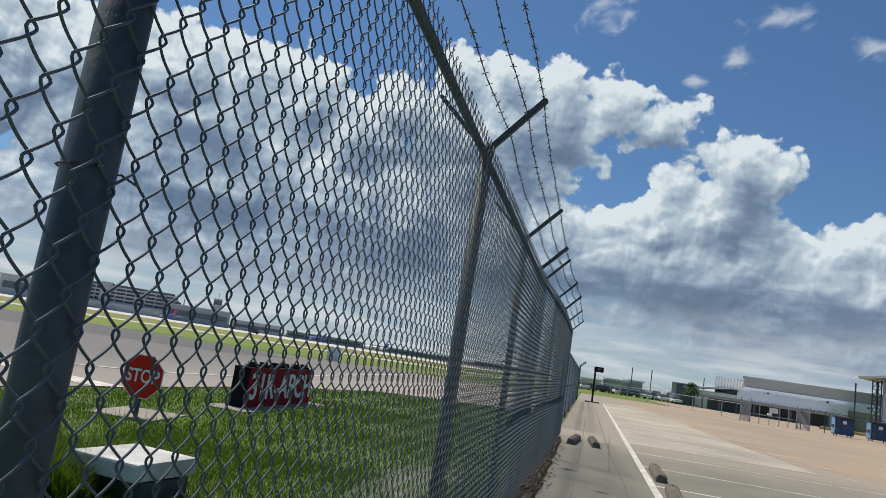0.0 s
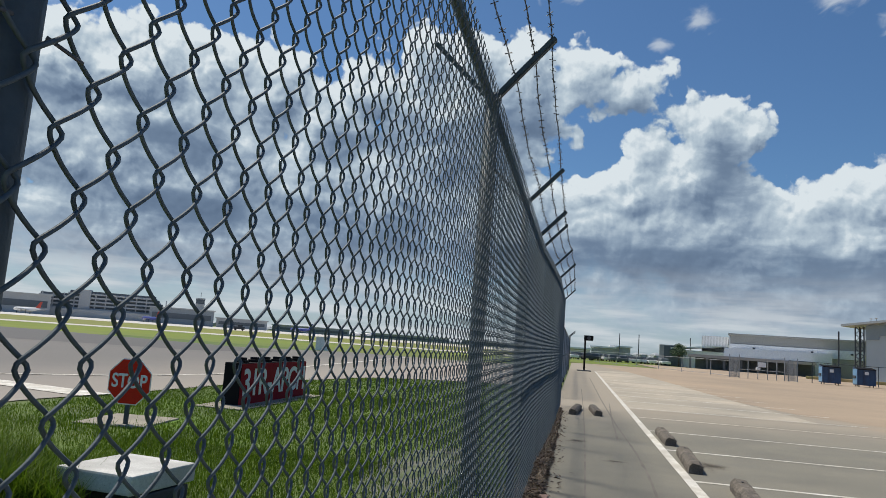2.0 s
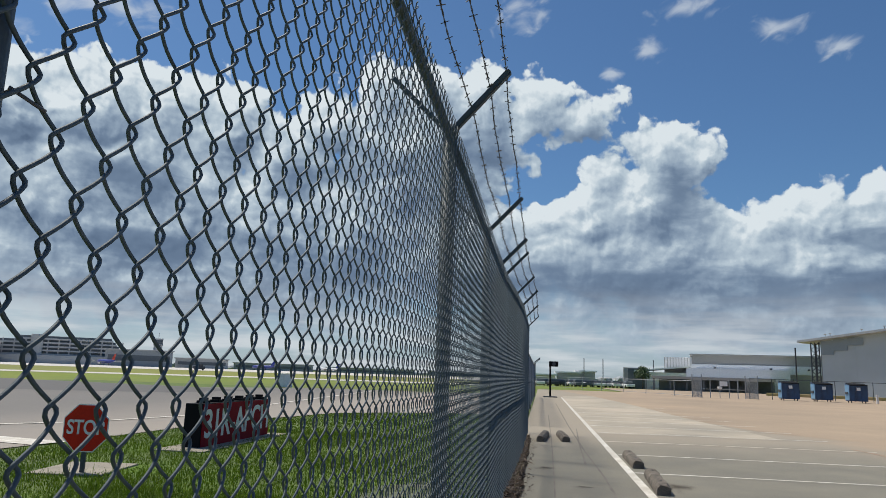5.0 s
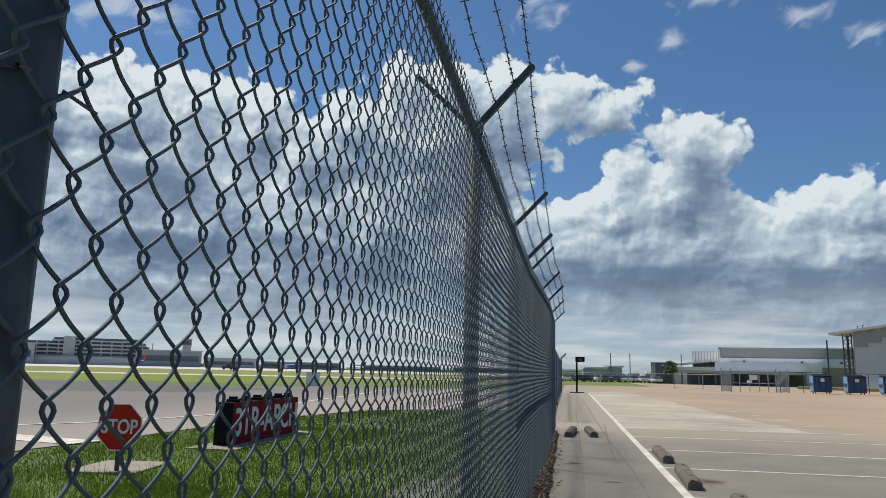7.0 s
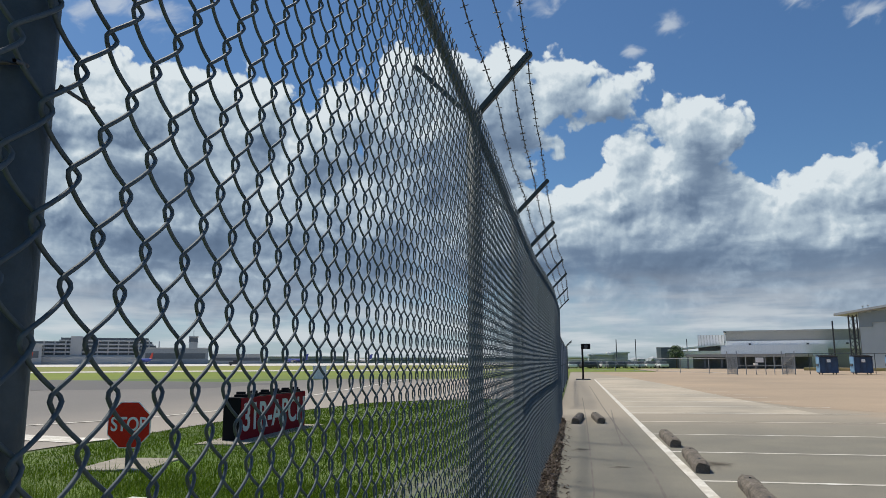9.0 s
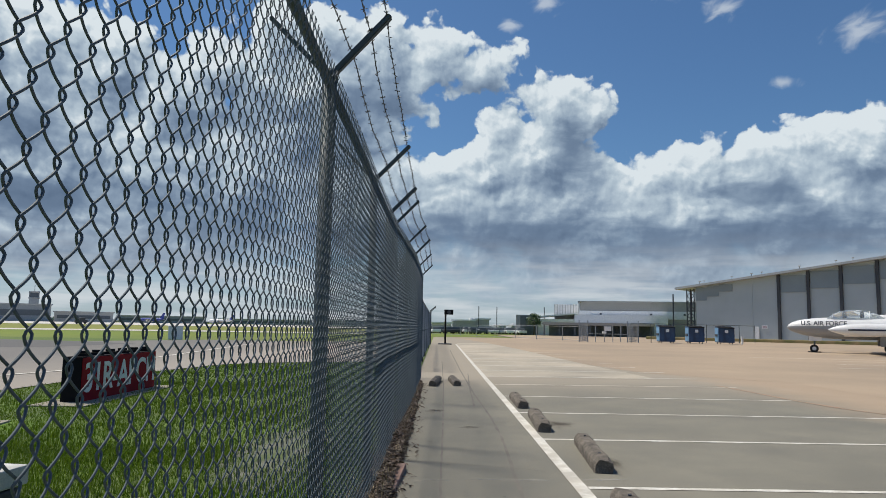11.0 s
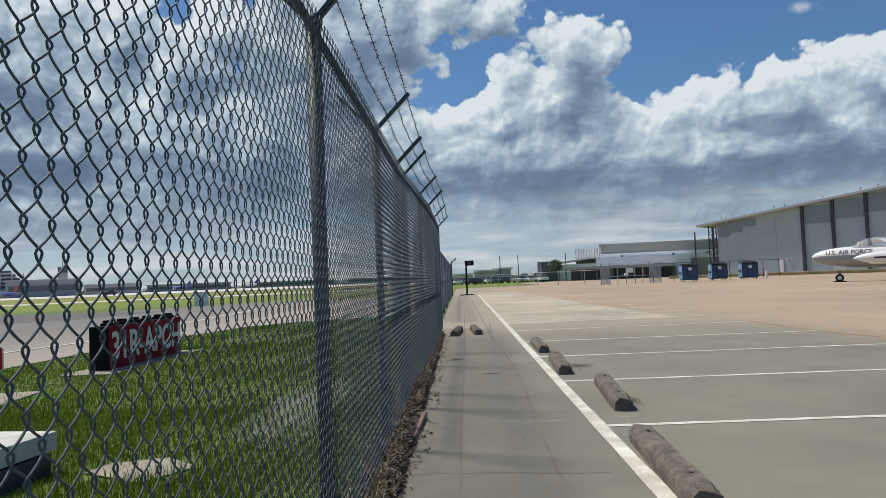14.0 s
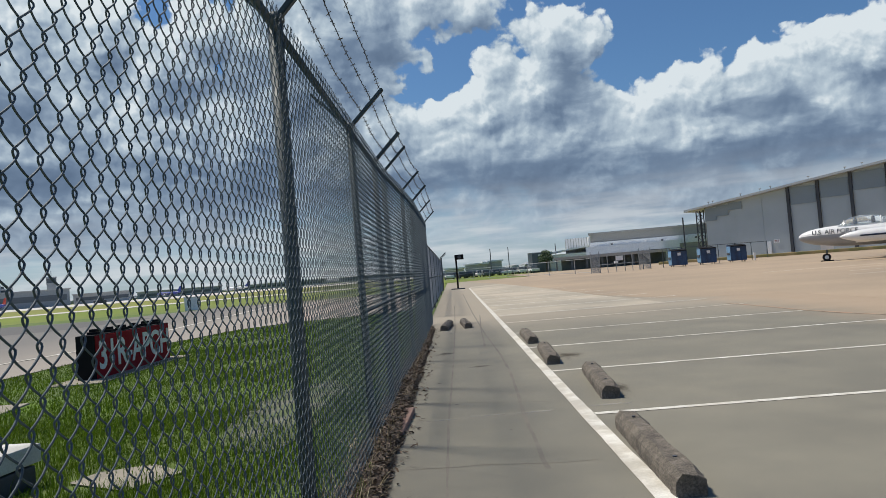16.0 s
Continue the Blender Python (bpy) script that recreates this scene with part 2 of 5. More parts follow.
M_GRASS = mat("grass_ground", (0.075, 0.135, 0.010), 0.9, 0, 0.35, 0.8, 25, 0.5, (0.10, 0.14, 0.03), 0.0, 0.25)
M_FARGRASS = mat("far_grass", (0.125, 0.175, 0.014), 0.9, 0, 0.2, 0.02, 1.0, 0.2, (0.17, 0.20, 0.02), 0.05, 0.03)
M_DRYGRASS = mat("dry_grass", (0.20, 0.20, 0.035), 0.9, 0, 0.2, 0.02, 1.0, 0.2, (0.16, 0.185, 0.025), 0.0, 0.03)
M_BLADE = blades_mat("grass_blades", (0.052, 0.112, 0.006), (0.122, 0.190, 0.014))
M_BLADE.node_tree.nodes["Principled BSDF"].inputs["Specular IOR Level"].default_value = 0.15


def let_light_through(mt, share):
    nt = mt.node_tree
    b = nt.nodes["Principled BSDF"]
    tr = nt.nodes.new("ShaderNodeBsdfTranslucent")
    nt.links.new(b.inputs["Base Color"].links[0].from_socket, tr.inputs[0])
    mx = nt.nodes.new("ShaderNodeMixShader")
    mx.inputs[0].default_value = share
    nt.links.new(b.outputs[0], mx.inputs[1])
    nt.links.new(tr.outputs[0], mx.inputs[2])
    nt.links.new(mx.outputs[0], nt.nodes["Material Output"].inputs["Surface"])


let_light_through(M_BLADE, 0.4)
M_LOT = mat("lot_concrete", (0.200, 0.188, 0.148), 0.85, 0, 0.09, 0.9, 120, 0.25, (0.172, 0.163, 0.130), 0.0, 0.45, 0.12)

def blend_along(mt, blends):
    """Paler colours that blend in along an axis: axis, from, to, most, colour."""
    nt = mt.node_tree
    b = nt.nodes["Principled BSDF"]
    src = b.inputs["Base Color"].links[0].from_socket
    tc = nt.nodes.new("ShaderNodeTexCoord")
    wob = nt.nodes.new("ShaderNodeTexNoise")
    wob.inputs["Scale"].default_value, wob.inputs["Detail"].default_value = 0.6, 6.0
    nt.links.new(tc.outputs["Object"], wob.inputs["Vector"])
    add = nt.nodes.new("ShaderNodeVectorMath")
    add.operation = "MULTIPLY_ADD"
    nt.links.new(wob.outputs["Color"], add.inputs[0])
    add.inputs[1].default_value = (2.4, 2.4, 0)
    nt.links.new(tc.outputs["Object"], add.inputs[2])
    xyz = nt.nodes.new("ShaderNodeSeparateXYZ")
    nt.links.new(add.outputs[0], xyz.inputs[0])
    for axis, lo, hi, most, col in blends:
        r = nt.nodes.new("ShaderNodeMapRange")
        r.interpolation_type = "SMOOTHSTEP"
        nt.links.new(xyz.outputs[axis], r.inputs[0])
        r.inputs[1].default_value, r.inputs[2].default_value, r.inputs[4].default_value = lo, hi, most
        mx = nt.nodes.new("ShaderNodeMix")
        mx.data_type = "RGBA"
        nt.links.new(r.outputs[0], mx.inputs[0])
        nt.links.new(src, mx.inputs[6])
        mx.inputs[7].default_value = col
        src = mx.outputs[2]
    nt.links.new(src, b.inputs["Base Color"])


blend_along(M_LOT, ((1, 15.0, 23.5, 0.55, (0.40, 0.34, 0.26, 1)), (0, 8.2, 11.0, 1.0, (0.36, 0.275, 0.19, 1))))
M_LIGHTLOT = mat("pale_concrete", (0.46, 0.40, 0.31), 0.85, 0, 0.08, 0.3, 60, 0.2, (0.32, 0.29, 0.23), 0.0, 0.15)
M_TAN = mat("tan_apron", (0.38, 0.29, 0.20), 0.85, 0, 0.10, 0.12, 40, 0.2, (0.32, 0.25, 0.175), 0.0, 0.06)
M_TAXI = mat("taxiway_concrete", (0.160, 0.151, 0.138), 0.85, 0, 0.12, 0.15, 30, 0.2, (0.145, 0.138, 0.128), 0.0, 0.08)
blend_along(M_TAXI, ((0, -16.0, -5.0, 0.9, (0.32, 0.285, 0.24, 1)),))
M_ASPHALT = mat("dark_shoulder", (0.105, 0.103, 0.10), 0.9, 0, 0.15, 0.2, 30, 0.2)
M_PALE = mat("pale_runway", (0.52, 0.50, 0.46), 0.8, 0, 0.08, 0.02, 5, 0)
M_PAINT = mat("white_road_paint", (0.74, 0.73, 0.67), 0.7, 0, 0.12, 2.5, 90, 0.2, (0.5, 0.47, 0.40), -0.05, 3.0)
M_FAINT = mat("worn_road_paint", (0.66, 0.61, 0.52), 0.8, 0, 0.15, 1.5, 60, 0.1, (0.5, 0.44, 0.35), 0.0, 1.2)
M_STEEL = mat("galvanised_wire", (0.086, 0.112, 0.130), 0.65, 0.1, 0.2, 4, 200, 0.1, spec=0.3)
M_ZINC = mat("bright_zinc_wire", (0.30, 0.32, 0.335), 0.5, 0.3, 0.15, 3, 120, 0.05)
M_POST = mat("galvanised_pipe", (0.046, 0.064, 0.074), 0.6, 0.25, 0.22, 3, 90, 0.12, (0.072, 0.092, 0.102), 0.0, 5)
M_BARB = mat("weathered_barbed_wire", (0.10, 0.10, 0.105), 0.6, 0.5, 0.2, 8, 200, 0)
M_STOP = mat("wheel_stop_concrete", (0.17, 0.148, 0.120), 0.95, 0, 0.3, 7, 75, 1.0, (0.10, 0.086, 0.070), 0.0, 9, 0.45)
M_LITTER = blades_mat("dead_leaves", (0.022, 0.014, 0.009), (0.16, 0.108, 0.068))
M_SOIL = mat("soil", (0.04, 0.027, 0.018), 0.95, 0, 0.35, 6, 60, 0.9, (0.09, 0.062, 0.042), 0.0, 8)
M_CRACK = mat("crack_dirt", (0.125, 0.108, 0.088), 0.95, 0, 0.3, 6, 60, 0.2, (0.195, 0.175, 0.145), 0.05, 3.0)
# darker concrete tone for the fence's lengthwise shadow lines
M_RAILSHADOW = mat("rail_shadow_tone", (0.155, 0.138, 0.115), 0.95, 0, 0.2, 2, 60, 0.2, (0.19, 0.172, 0.143), 0.0, 1.5)


def stain_mat(name, color, most, scale):
    """Dirt that thins out from the middle of a disc to its rim, broken up by noise."""
    mt = mat(name, color, 0.95, 0, 0.2, 3, 30, 0)
    nt = mt.node_tree
    tc = nt.nodes.new("ShaderNodeTexCoord")
    ln = nt.nodes.new("ShaderNodeVectorMath")
    ln.operation = "LENGTH"
    nt.links.new(tc.outputs["Object"], ln.inputs[0])
    nz = nt.nodes.new("ShaderNodeTexNoise")
    nz.inputs["Scale"].default_value, nz.inputs["Detail"].default_value = scale, 6.0
    nt.links.new(tc.outputs["Object"], nz.inputs["Vector"])
    ad = nt.nodes.new("ShaderNodeMath")
    ad.operation = "MULTIPLY_ADD"
    nt.links.new(nz.outputs[0], ad.inputs[0])
    ad.inputs[1].default_value = 1.5
    nt.links.new(ln.outputs["Value"], ad.inputs[2])
    rg = nt.nodes.new("ShaderNodeMapRange")
    rg.interpolation_type = "SMOOTHSTEP"
    nt.links.new(ad.outputs[0], rg.inputs[0])
    for i, val in enumerate((0.55, 1.4, most, 0.0)):
        rg.inputs[i + 1].default_value = val
    clear = nt.nodes.new("ShaderNodeBsdfTransparent")
    mx = nt.nodes.new("ShaderNodeMixShader")
    nt.links.new(rg.outputs[0], mx.inputs[0])
    nt.links.new(clear.outputs[0], mx.inputs[1])
    nt.links.new(nt.nodes["Principled BSDF"].outputs[0], mx.inputs[2])
    nt.links.new(mx.outputs[0], nt.nodes["Material Output"].inputs["Surface"])
    return mt


M_STAIN = stain_mat("pavement_dirt", (0.085, 0.070, 0.052), 0.75, 1.6)
M_CHALK = stain_mat("chalky_scuff", (0.42, 0.41, 0.37), 0.6, 2.6)
M_SPOT = stain_mat("dark_spot", (0.03, 0.024, 0.018), 1.0, 1.0)
M_REDLINE = mat("faded_red_line", (0.36, 0.235, 0.165), 0.9, 0, 0.15, 3, 60, 0.1, (0.36, 0.275, 0.19), 0.0, 1.5)
M_STRAW = blades_mat("dry_straw", (0.17, 0.125, 0.06), (0.36, 0.30, 0.17))
M_BRICK = mat("brick_red_concrete", (0.24, 0.155, 0.125), 0.9, 0, 0.2, 5, 70, 0.4)
M_SLAB = mat("whitewashed_concrete", (0.60, 0.60, 0.57), 0.85, 0, 0.12, 2, 60, 0.3, (0.45, 0.45, 0.42), -0.05, 1.8)
M_GRAVEL = mat("grey_gravel", (0.16, 0.155, 0.13), 0.95, 0, 0.3, 5, 60, 0.9, (0.08, 0.11, 0.035), -0.04, 2.2, 0.3)
M_PAD = mat("pad_concrete", (0.27, 0.245, 0.195), 0.9, 0, 0.25, 2, 50, 0.3)
M_RED = mat("sign_red", (0.26, 0.006, 0.014), 0.7, 0, 0.1, 2, 60, 0, spec=0.15)
# the second, orange tone paints the light's sheen on the red
M_STOPRED = mat("stop_sign_red", (0.55, 0.008, 0.012), 0.7, 0, 0.12, 2, 60, 0, (0.64, 0.03, 0.012), -0.16, 1.6, spec=0.15)
M_WHITE = mat("white_paint", (0.80, 0.80, 0.79), 0.5, 0, 0.05, 1, 40, 0.03)
M_BLACK = mat("black_paint", (0.008, 0.008, 0.009), 0.85, 0, 0.2, 3, 60, 0.1, spec=0.2)
M_DARK = mat("dark_grey_paint", (0.05, 0.055, 0.065), 0.6, 0, 0.2, 1, 40, 0.1)
M_RUBBER = mat("tyre_rubber", (0.02, 0.02, 0.02), 0.85, 0, 0.2, 6, 60, 0.3)
M_HANGAR = mat("hangar_panels", (0.46, 0.51, 0.53), 0.6, 0.1, 0.05, 0.25, 8, 0, (0.42, 0.475, 0.495), 0.0, 0.12, 0.02)
# darker copy of the hangar panels, coloured as the shadow below the eave
M_EAVESHADE = mat("hangar_eave_shade", (0.25, 0.30, 0.33), 0.6, 0.1, 0.08, 0.25, 8, 0, grain=0.03)
M_ROOF = mat("pale_roof_metal", (0.40, 0.42, 0.43), 0.5, 0.2, 0.08, 0.3, 8, 0.05)
M_GREYWALL = mat("grey_wall", (0.37, 0.37, 0.355), 0.8, 0, 0.08, 0.1, 5, 0.05)
M_TAUPE = mat("taupe_cladding", (0.35, 0.345, 0.32), 0.7, 0, 0.06, 0.1, 5, 0.05)
M_PALEWALL = mat("white_wall", (0.78, 0.79, 0.79), 0.7, 0, 0.06, 0.1, 5, 0.05)
M_BLUE = mat("dumpster_blue", (0.028, 0.075, 0.17), 0.5, 0, 0.2, 1.2, 30, 0.15, (0.02, 0.045, 0.10), 0.0, 1.0)
# lighter copy of the dumpster blue for the side turned to the sun
M_SUNBLUE = mat("sunlit_dumpster_blue", (0.16, 0.32, 0.50), 0.6, 0, 0.2, 1.2, 30, 0.15)
M_JET = mat("jet_white_paint", (0.74, 0.74, 0.73), 0.35, 0, 0.05, 0.8, 30, 0.0)
M_JETGREY = mat("jet_grey_belly", (0.30, 0.31, 0.32), 0.4, 0.1, 0.08, 0.8, 30, 0.0)
M_NAVY = mat("navy_lettering", (0.012, 0.018, 0.04), 0.5, 0, 0.1, 2, 30, 0)
M_TERM = mat("terminal_grey", (0.45, 0.46, 0.46), 0.8, 0, 0.1, 0.03, 2, 0)
M_TERMD = mat("deck_shadow_grey", (0.13, 0.15, 0.165), 0.8, 0, 0.1, 0.03, 2, 0)
# blue-grey of distance haze, mixed straight into the colour of far blocks and woods
M_HAZE = mat("distant_skyline_haze", (0.32, 0.35, 0.37), 0.9, 0, 0.15, 0.01, 1, 0)
M_LEAF = blades_mat("tree_leaves", (0.03, 0.065, 0.02), (0.07, 0.12, 0.035))
M_BARK = mat("bark", (0.10, 0.08, 0.06), 0.9, 0, 0.3, 4, 40, 0.5)


def glass_mat():
    mt = bpy.data.materials.new("canopy_glass")
    mt.use_nodes = True
    b = mt.node_tree.nodes["Principled BSDF"]
    b.inputs["Base Color"].default_value = (0.75, 0.82, 0.84, 1)
    b.inputs["Roughness"].default_value = 0.05
    b.inputs["Transmission Weight"].default_value = 0.8
    return mt


M_GLASS = glass_mat()


# ---- building helpers ----
def mesh_of(name, bm, material, smooth=False):
    me = bpy.data.meshes.new(name)
    bm.to_mesh(me)
    bm.free()
    if smooth:
        me.polygons.foreach_set("use_smooth", [True] * len(me.polygons))
    me.materials.append(material)
    return me


def thing(name, label, category, place=None, group="", kind=""):
    ob = new(name)
    if place is not None:
        ob.matrix_world = place
    return tagged(ob, label, category, group, kind)


def part(name, bm, material, parent, label="", smooth=False):
    ob = new(name, mesh_of(name, bm, material, smooth))
    ob.parent = parent
    return tagged(ob, label)


def single(name, bm, material, label, category, kind="", group="", smooth=False, place=None):
    ob = new(name, mesh_of(name, bm, material, smooth))
    if place is not None:
        ob.matrix_world = place
    return tagged(ob, label, category, group, kind)


def raw(name, verts, faces, material, smooth=False):
    me = bpy.data.meshes.new(name)
    me.from_pydata([tuple(p) for p in verts], [], faces)
    if smooth:
        me.polygons.foreach_set("use_smooth", [True] * len(me.polygons))
    me.materials.append(material)
    me.update()
    return new(name, me)


def box(x0, y0, z0, x1, y1, z1, bevel=0.0, bm=None):
    out = bm or bmesh.new()
    r = bmesh.ops.create_cube(out, size=1.0, matrix=Matrix.LocRotScale(((x0 + x1) / 2, (y0 + y1) / 2, (z0 + z1) / 2), None, (x1 - x0, y1 - y0, z1 - z0)))
    if bevel:
        es = {e for v in r["verts"] for e in v.link_edges}
        bmesh.ops.bevel(out, geom=list(es), offset=bevel, segments=2, affect="EDGES", profile=0.6)
    return out


def tube(p, q, r, n=10, bm=None, r2=None, caps=True):
    out = bm or bmesh.new()
    p, q = Vector(p), Vector(q)
    d = q - p
    rot = d.to_track_quat("Z", "Y").to_matrix().to_4x4()
    bmesh.ops.create_cone(out, cap_ends=caps, segments=n, radius1=r, radius2=r if r2 is None else r2, depth=d.length,
                          matrix=Matrix.Translation((p + q) / 2) @ rot)
    return out


def sheet(pts, z, material, name, label, category):
    bm = bmesh.new()
    bm.faces.new([bm.verts.new((x, y, z)) for x, y in pts])
    bmesh.ops.recalc_face_normals(bm, faces=bm.faces)
    if bm.faces[:][0].normal.z < 0:
        bmesh.ops.reverse_faces(bm, faces=bm.faces)
    return single(name, bm, material, label, category, "structure")


def lettering(name, text, size, material, parent, m, squeeze=1.0, label=""):
    cu = bpy.data.curves.new("letters", "FONT")
    cu.offset = 0.018 * size
    cu.body, cu.size, cu.extrude, cu.align_x, cu.align_y = text, size, 0.004, "CENTER", "CENTER"
    tmp = new("letters", cu)
    me = bpy.data.meshes.new_from_object(tmp.evaluated_get(bpy.context.evaluated_depsgraph_get()))
    bpy.data.objects.remove(tmp)
    bpy.data.curves.remove(cu)
    me.transform(m @ Matrix.Diagonal((squeeze, 1, 1, 1)))
    me.materials.clear()
    me.materials.append(material)
    ob = new(name, me)
    ob.parent = parent
    return tagged(ob, label)


def tubes(paths, r, n):
    """Vertices and faces of round wires along many paths of equal length (arrays k x m x 3)."""
    paths = np.asarray(paths, float)
    k, mm, _ = paths.shape
    t = np.gradient(paths, axis=1)
    t /= np.linalg.norm(t, axis=2, keepdims=True) + 1e-12
    ref = np.zeros_like(t)
    ref[..., 0] = 1.0
    a = np.cross(t, ref)
    a /= np.linalg.norm(a, axis=2, keepdims=True) + 1e-12
    b = np.cross(t, a)
    ang = np.arange(n) * 2 * np.pi / n
    ring = paths[:, :, None, :] + r * (a[:, :, None, :] * np.cos(ang)[None, None, :, None] + b[:, :, None, :] * np.sin(ang)[None, None, :, None])
    verts = ring.reshape(-1, 3)
    i, j, s = np.meshgrid(np.arange(k), np.arange(mm - 1), np.arange(n), indexing="ij")
    base = (i * mm + j) * n
    s2 = (s + 1) % n
    faces = np.stack([base + s, base + s2, base + n + s2, base + n + s], axis=-1).reshape(-1, 4)
    return verts, faces


def fast_mesh(name, verts, faces, material, smooth=True):
    me = bpy.data.meshes.new(name)
    nv, nf = len(verts), len(faces)
    w = faces.shape[1]
    me.vertices.add(nv)
    me.vertices.foreach_set("co", np.asarray(verts, np.float32).ravel())
    me.loops.add(nf * w)
    me.loops.foreach_set("vertex_index", np.asarray(faces, np.int32).ravel())
    me.polygons.add(nf)
    me.polygons.foreach_set("loop_start", np.arange(0, nf * w, w, dtype=np.int32))
    me.update(calc_edges=True)
    me.polygons.foreach_set("use_smooth", np.full(nf, smooth))
    me.materials.append(material)
    me.validate()
    return me


# ---- ground ----
def ground():
    bm = bmesh.new()
    bmesh.ops.create_grid(bm, x_segments=40, y_segments=40, size=2600)
    single("ground", bm, M_FARGRASS, "mown green airfield grass reaching the horizon", "ground", "structure", place=pose(0, 800, -0.06))


ground()
sheet([(-40, -12), (-0.02, -12), (-0.02, 60), (-40, 60)], -0.03, M_GRASS, "grass_verge", "long bright green grass beside the perimeter fence", "grass")
sheet([(-900, -40), (-8.6, -40), (-8.6, 11.6), (-8.3, 14.5), (-8.2, 19.0), (-6.9, 25.6), (-5.2, 27.6), (-1.2, 29.5), (-1.2, 66), (-10, 61), (-19, 60), (-24, 50), (-44, 55), (-300, 60)],
      -0.012, M_TAXI, "taxiway", "grey worn concrete taxiway with painted lines", "taxiway")
sheet([(-300, 40), (-60, 36), (-34, 31), (-20, 38), (-19, 47), (-24, 49.5), (-44, 54.5), (-300, 59)], -0.006, M_ASPHALT, "taxiway_shoulder", "darker patched asphalt shoulder", "asphalt")
sheet([(-60, 15.5), (-26, 17), (-20.5, 19.3), (-24, 20.8), (-60, 24)], -0.004, M_GRASS, "grass_island", "low green grass island in the taxiway", "grass")


def ring_strip(r0, r1, az0, az1, z, material, name, label, category):
    """A strip of the airfield at a steady distance."""
    pts = [(r0 * math.sin(radians(a)), r0 * math.cos(radians(a))) for a in range(az0, az1 + 1, 3)]
    pts += [(r1 * math.sin(radians(a)), r1 * math.cos(radians(a))) for a in range(az1, az0 - 1, -3)]
    sheet(pts, z, material, name, label, category)


ring_strip(120, 136, -75, -3, -0.04, M_PALE, "runway", "pale concrete runway across the airfield", "runway")
ring_strip(136, 292, -75, -3, -0.04, M_DRYGRASS, "far_dry_grass", "dry yellow grass beyond the runway", "grass")
ring_strip(292, 700, -75, 45, -0.03, M_PALE, "apron", "pale concrete terminal apron far off", "apron")
sheet([(-0.03, -12), (1.2, -12), (14, -12), (14, 30), (60, 60), (60, 130), (-0.03, 96)], 0.0, M_LOT, "parking_lot", "grey weathered concrete parking lot", "pavement")
sheet([(10.6, -12), (120, -12), (120, 102), (56, 97.5), (38, 113), (40, 140), (11.4, 140), (11.4, 98), (2.3, 95), (5.0, 66), (6.0, 47.5), (6.5, 29.8), (7.4, 24.5), (10.6, 21)], 0.003, M_TAN, "apron_tan", "tan concrete apron behind the stalls", "pavement")
sheet([(1.95, 21.2), (7.0, 21.6), (6.5, 29.8), (6.0, 47.5), (5.0, 66), (2.15, 62), (1.98, 40)], 0.002, M_LIGHTLOT, "pale_stalls", "pale sunlit concrete stalls", "pavement")
sheet([(1.0, 98), (11.2, 98.5), (10.6, 118), (2.3, 136), (-0.4, 136), (-0.4, 98)], 0.008, M_FARGRASS, "far_verge", "bright green grass verge behind the lot", "grass")
sheet([(-2.4, 6.18), (-1.8, 5.83), (-1.52, 6.25), (-1.89, 6.6), (-2.3, 6.45)], -0.015, M_PAD, "concrete_strip", "tan concrete strip half sunk in the grass", "concrete")


def gravel_patch():
    bm = bmesh.new()
    bmesh.ops.create_circle(bm, cap_ends=True, segments=40, radius=1.0)
    for v in bm.verts:
        a = math.atan2(v.co.y, v.co.x)
        r = 1 + 0.25 * noise.noise((math.cos(a) * 1.5, math.sin(a) * 1.5, 3))
        v.co = (-1.2 + 0.62 * r * math.cos(a), 8.9 + 1.9 * r * math.sin(a), -0.018)
    single("gravel_patch", bm, M_GRAVEL, "bare grey gravel patch in the grass by the fence", "gravel", "structure")


gravel_patch()


# ---- painted lines ----
def stripe(name, pts, width, z, material, label, wob=0.006):
    bm = bmesh.new()
    p = [Vector((*q, 0)) for q in pts]
    rows = []
    for a, b in zip(p[:-1], p[1:]):
        d = (b - a).normalized()
        s = Vector((-d.y, d.x, 0)) * width / 2
        n = max(2, int((b - a).length / 0.25))
        n = min(n, 220)
        for i in range(n + 1):
            c = a.lerp(b, i / n)
            k = wob * noise.noise((c.x * 3, c.y * 3, 1))
            k2 = wob * noise.noise((c.x * 3, c.y * 3, 9))
            rows.append((bm.verts.new(c + s * (1 + k / width * 2) + Vector((0, 0, z))), bm.verts.new(c - s * (1 + k2 / width * 2) + Vector((0, 0, z)))))
    for (a, b), (c, d) in zip(rows[:-1], rows[1:]):
        bm.faces.new((a, c, d, b))
    bmesh.ops.recalc_face_normals(bm, faces=bm.faces)
    if bm.faces[:][0].normal.z < 0:
        bmesh.ops.reverse_faces(bm, faces=bm.faces)
    return single(name, bm, material, label, "road marking", "structure", "parking lines" if name == "stall_line" else "")


stripe("edge_line", [(1.84, 1.0), (1.85, 8), (2.02, 59)], 0.125, 0.006, M_PAINT, "long white painted edge line of the stalls")
for i, (y, end) in enumerate(((7.12, 8.6), (9.9, 9.0), (12.76, 8.4), (15.62, 8.0))):
    stripe("stall_line", [(1.92, y + 0.02), (end, y + 0.03)], 0.09, 0.004, M_PAINT, "white painted stall line on grey concrete")
for i in range(9):
    y = 18.65 + 2.95 * i
    stripe("stall_line", [(1.97, y), (8.2 - (0.16 * (i - 2) if i > 2 else 0), y + 0.25)], 0.10, 0.005, M_FAINT if i in (0, 4, 6, 7) else M_PAINT, "worn white painted stall line on pale concrete")
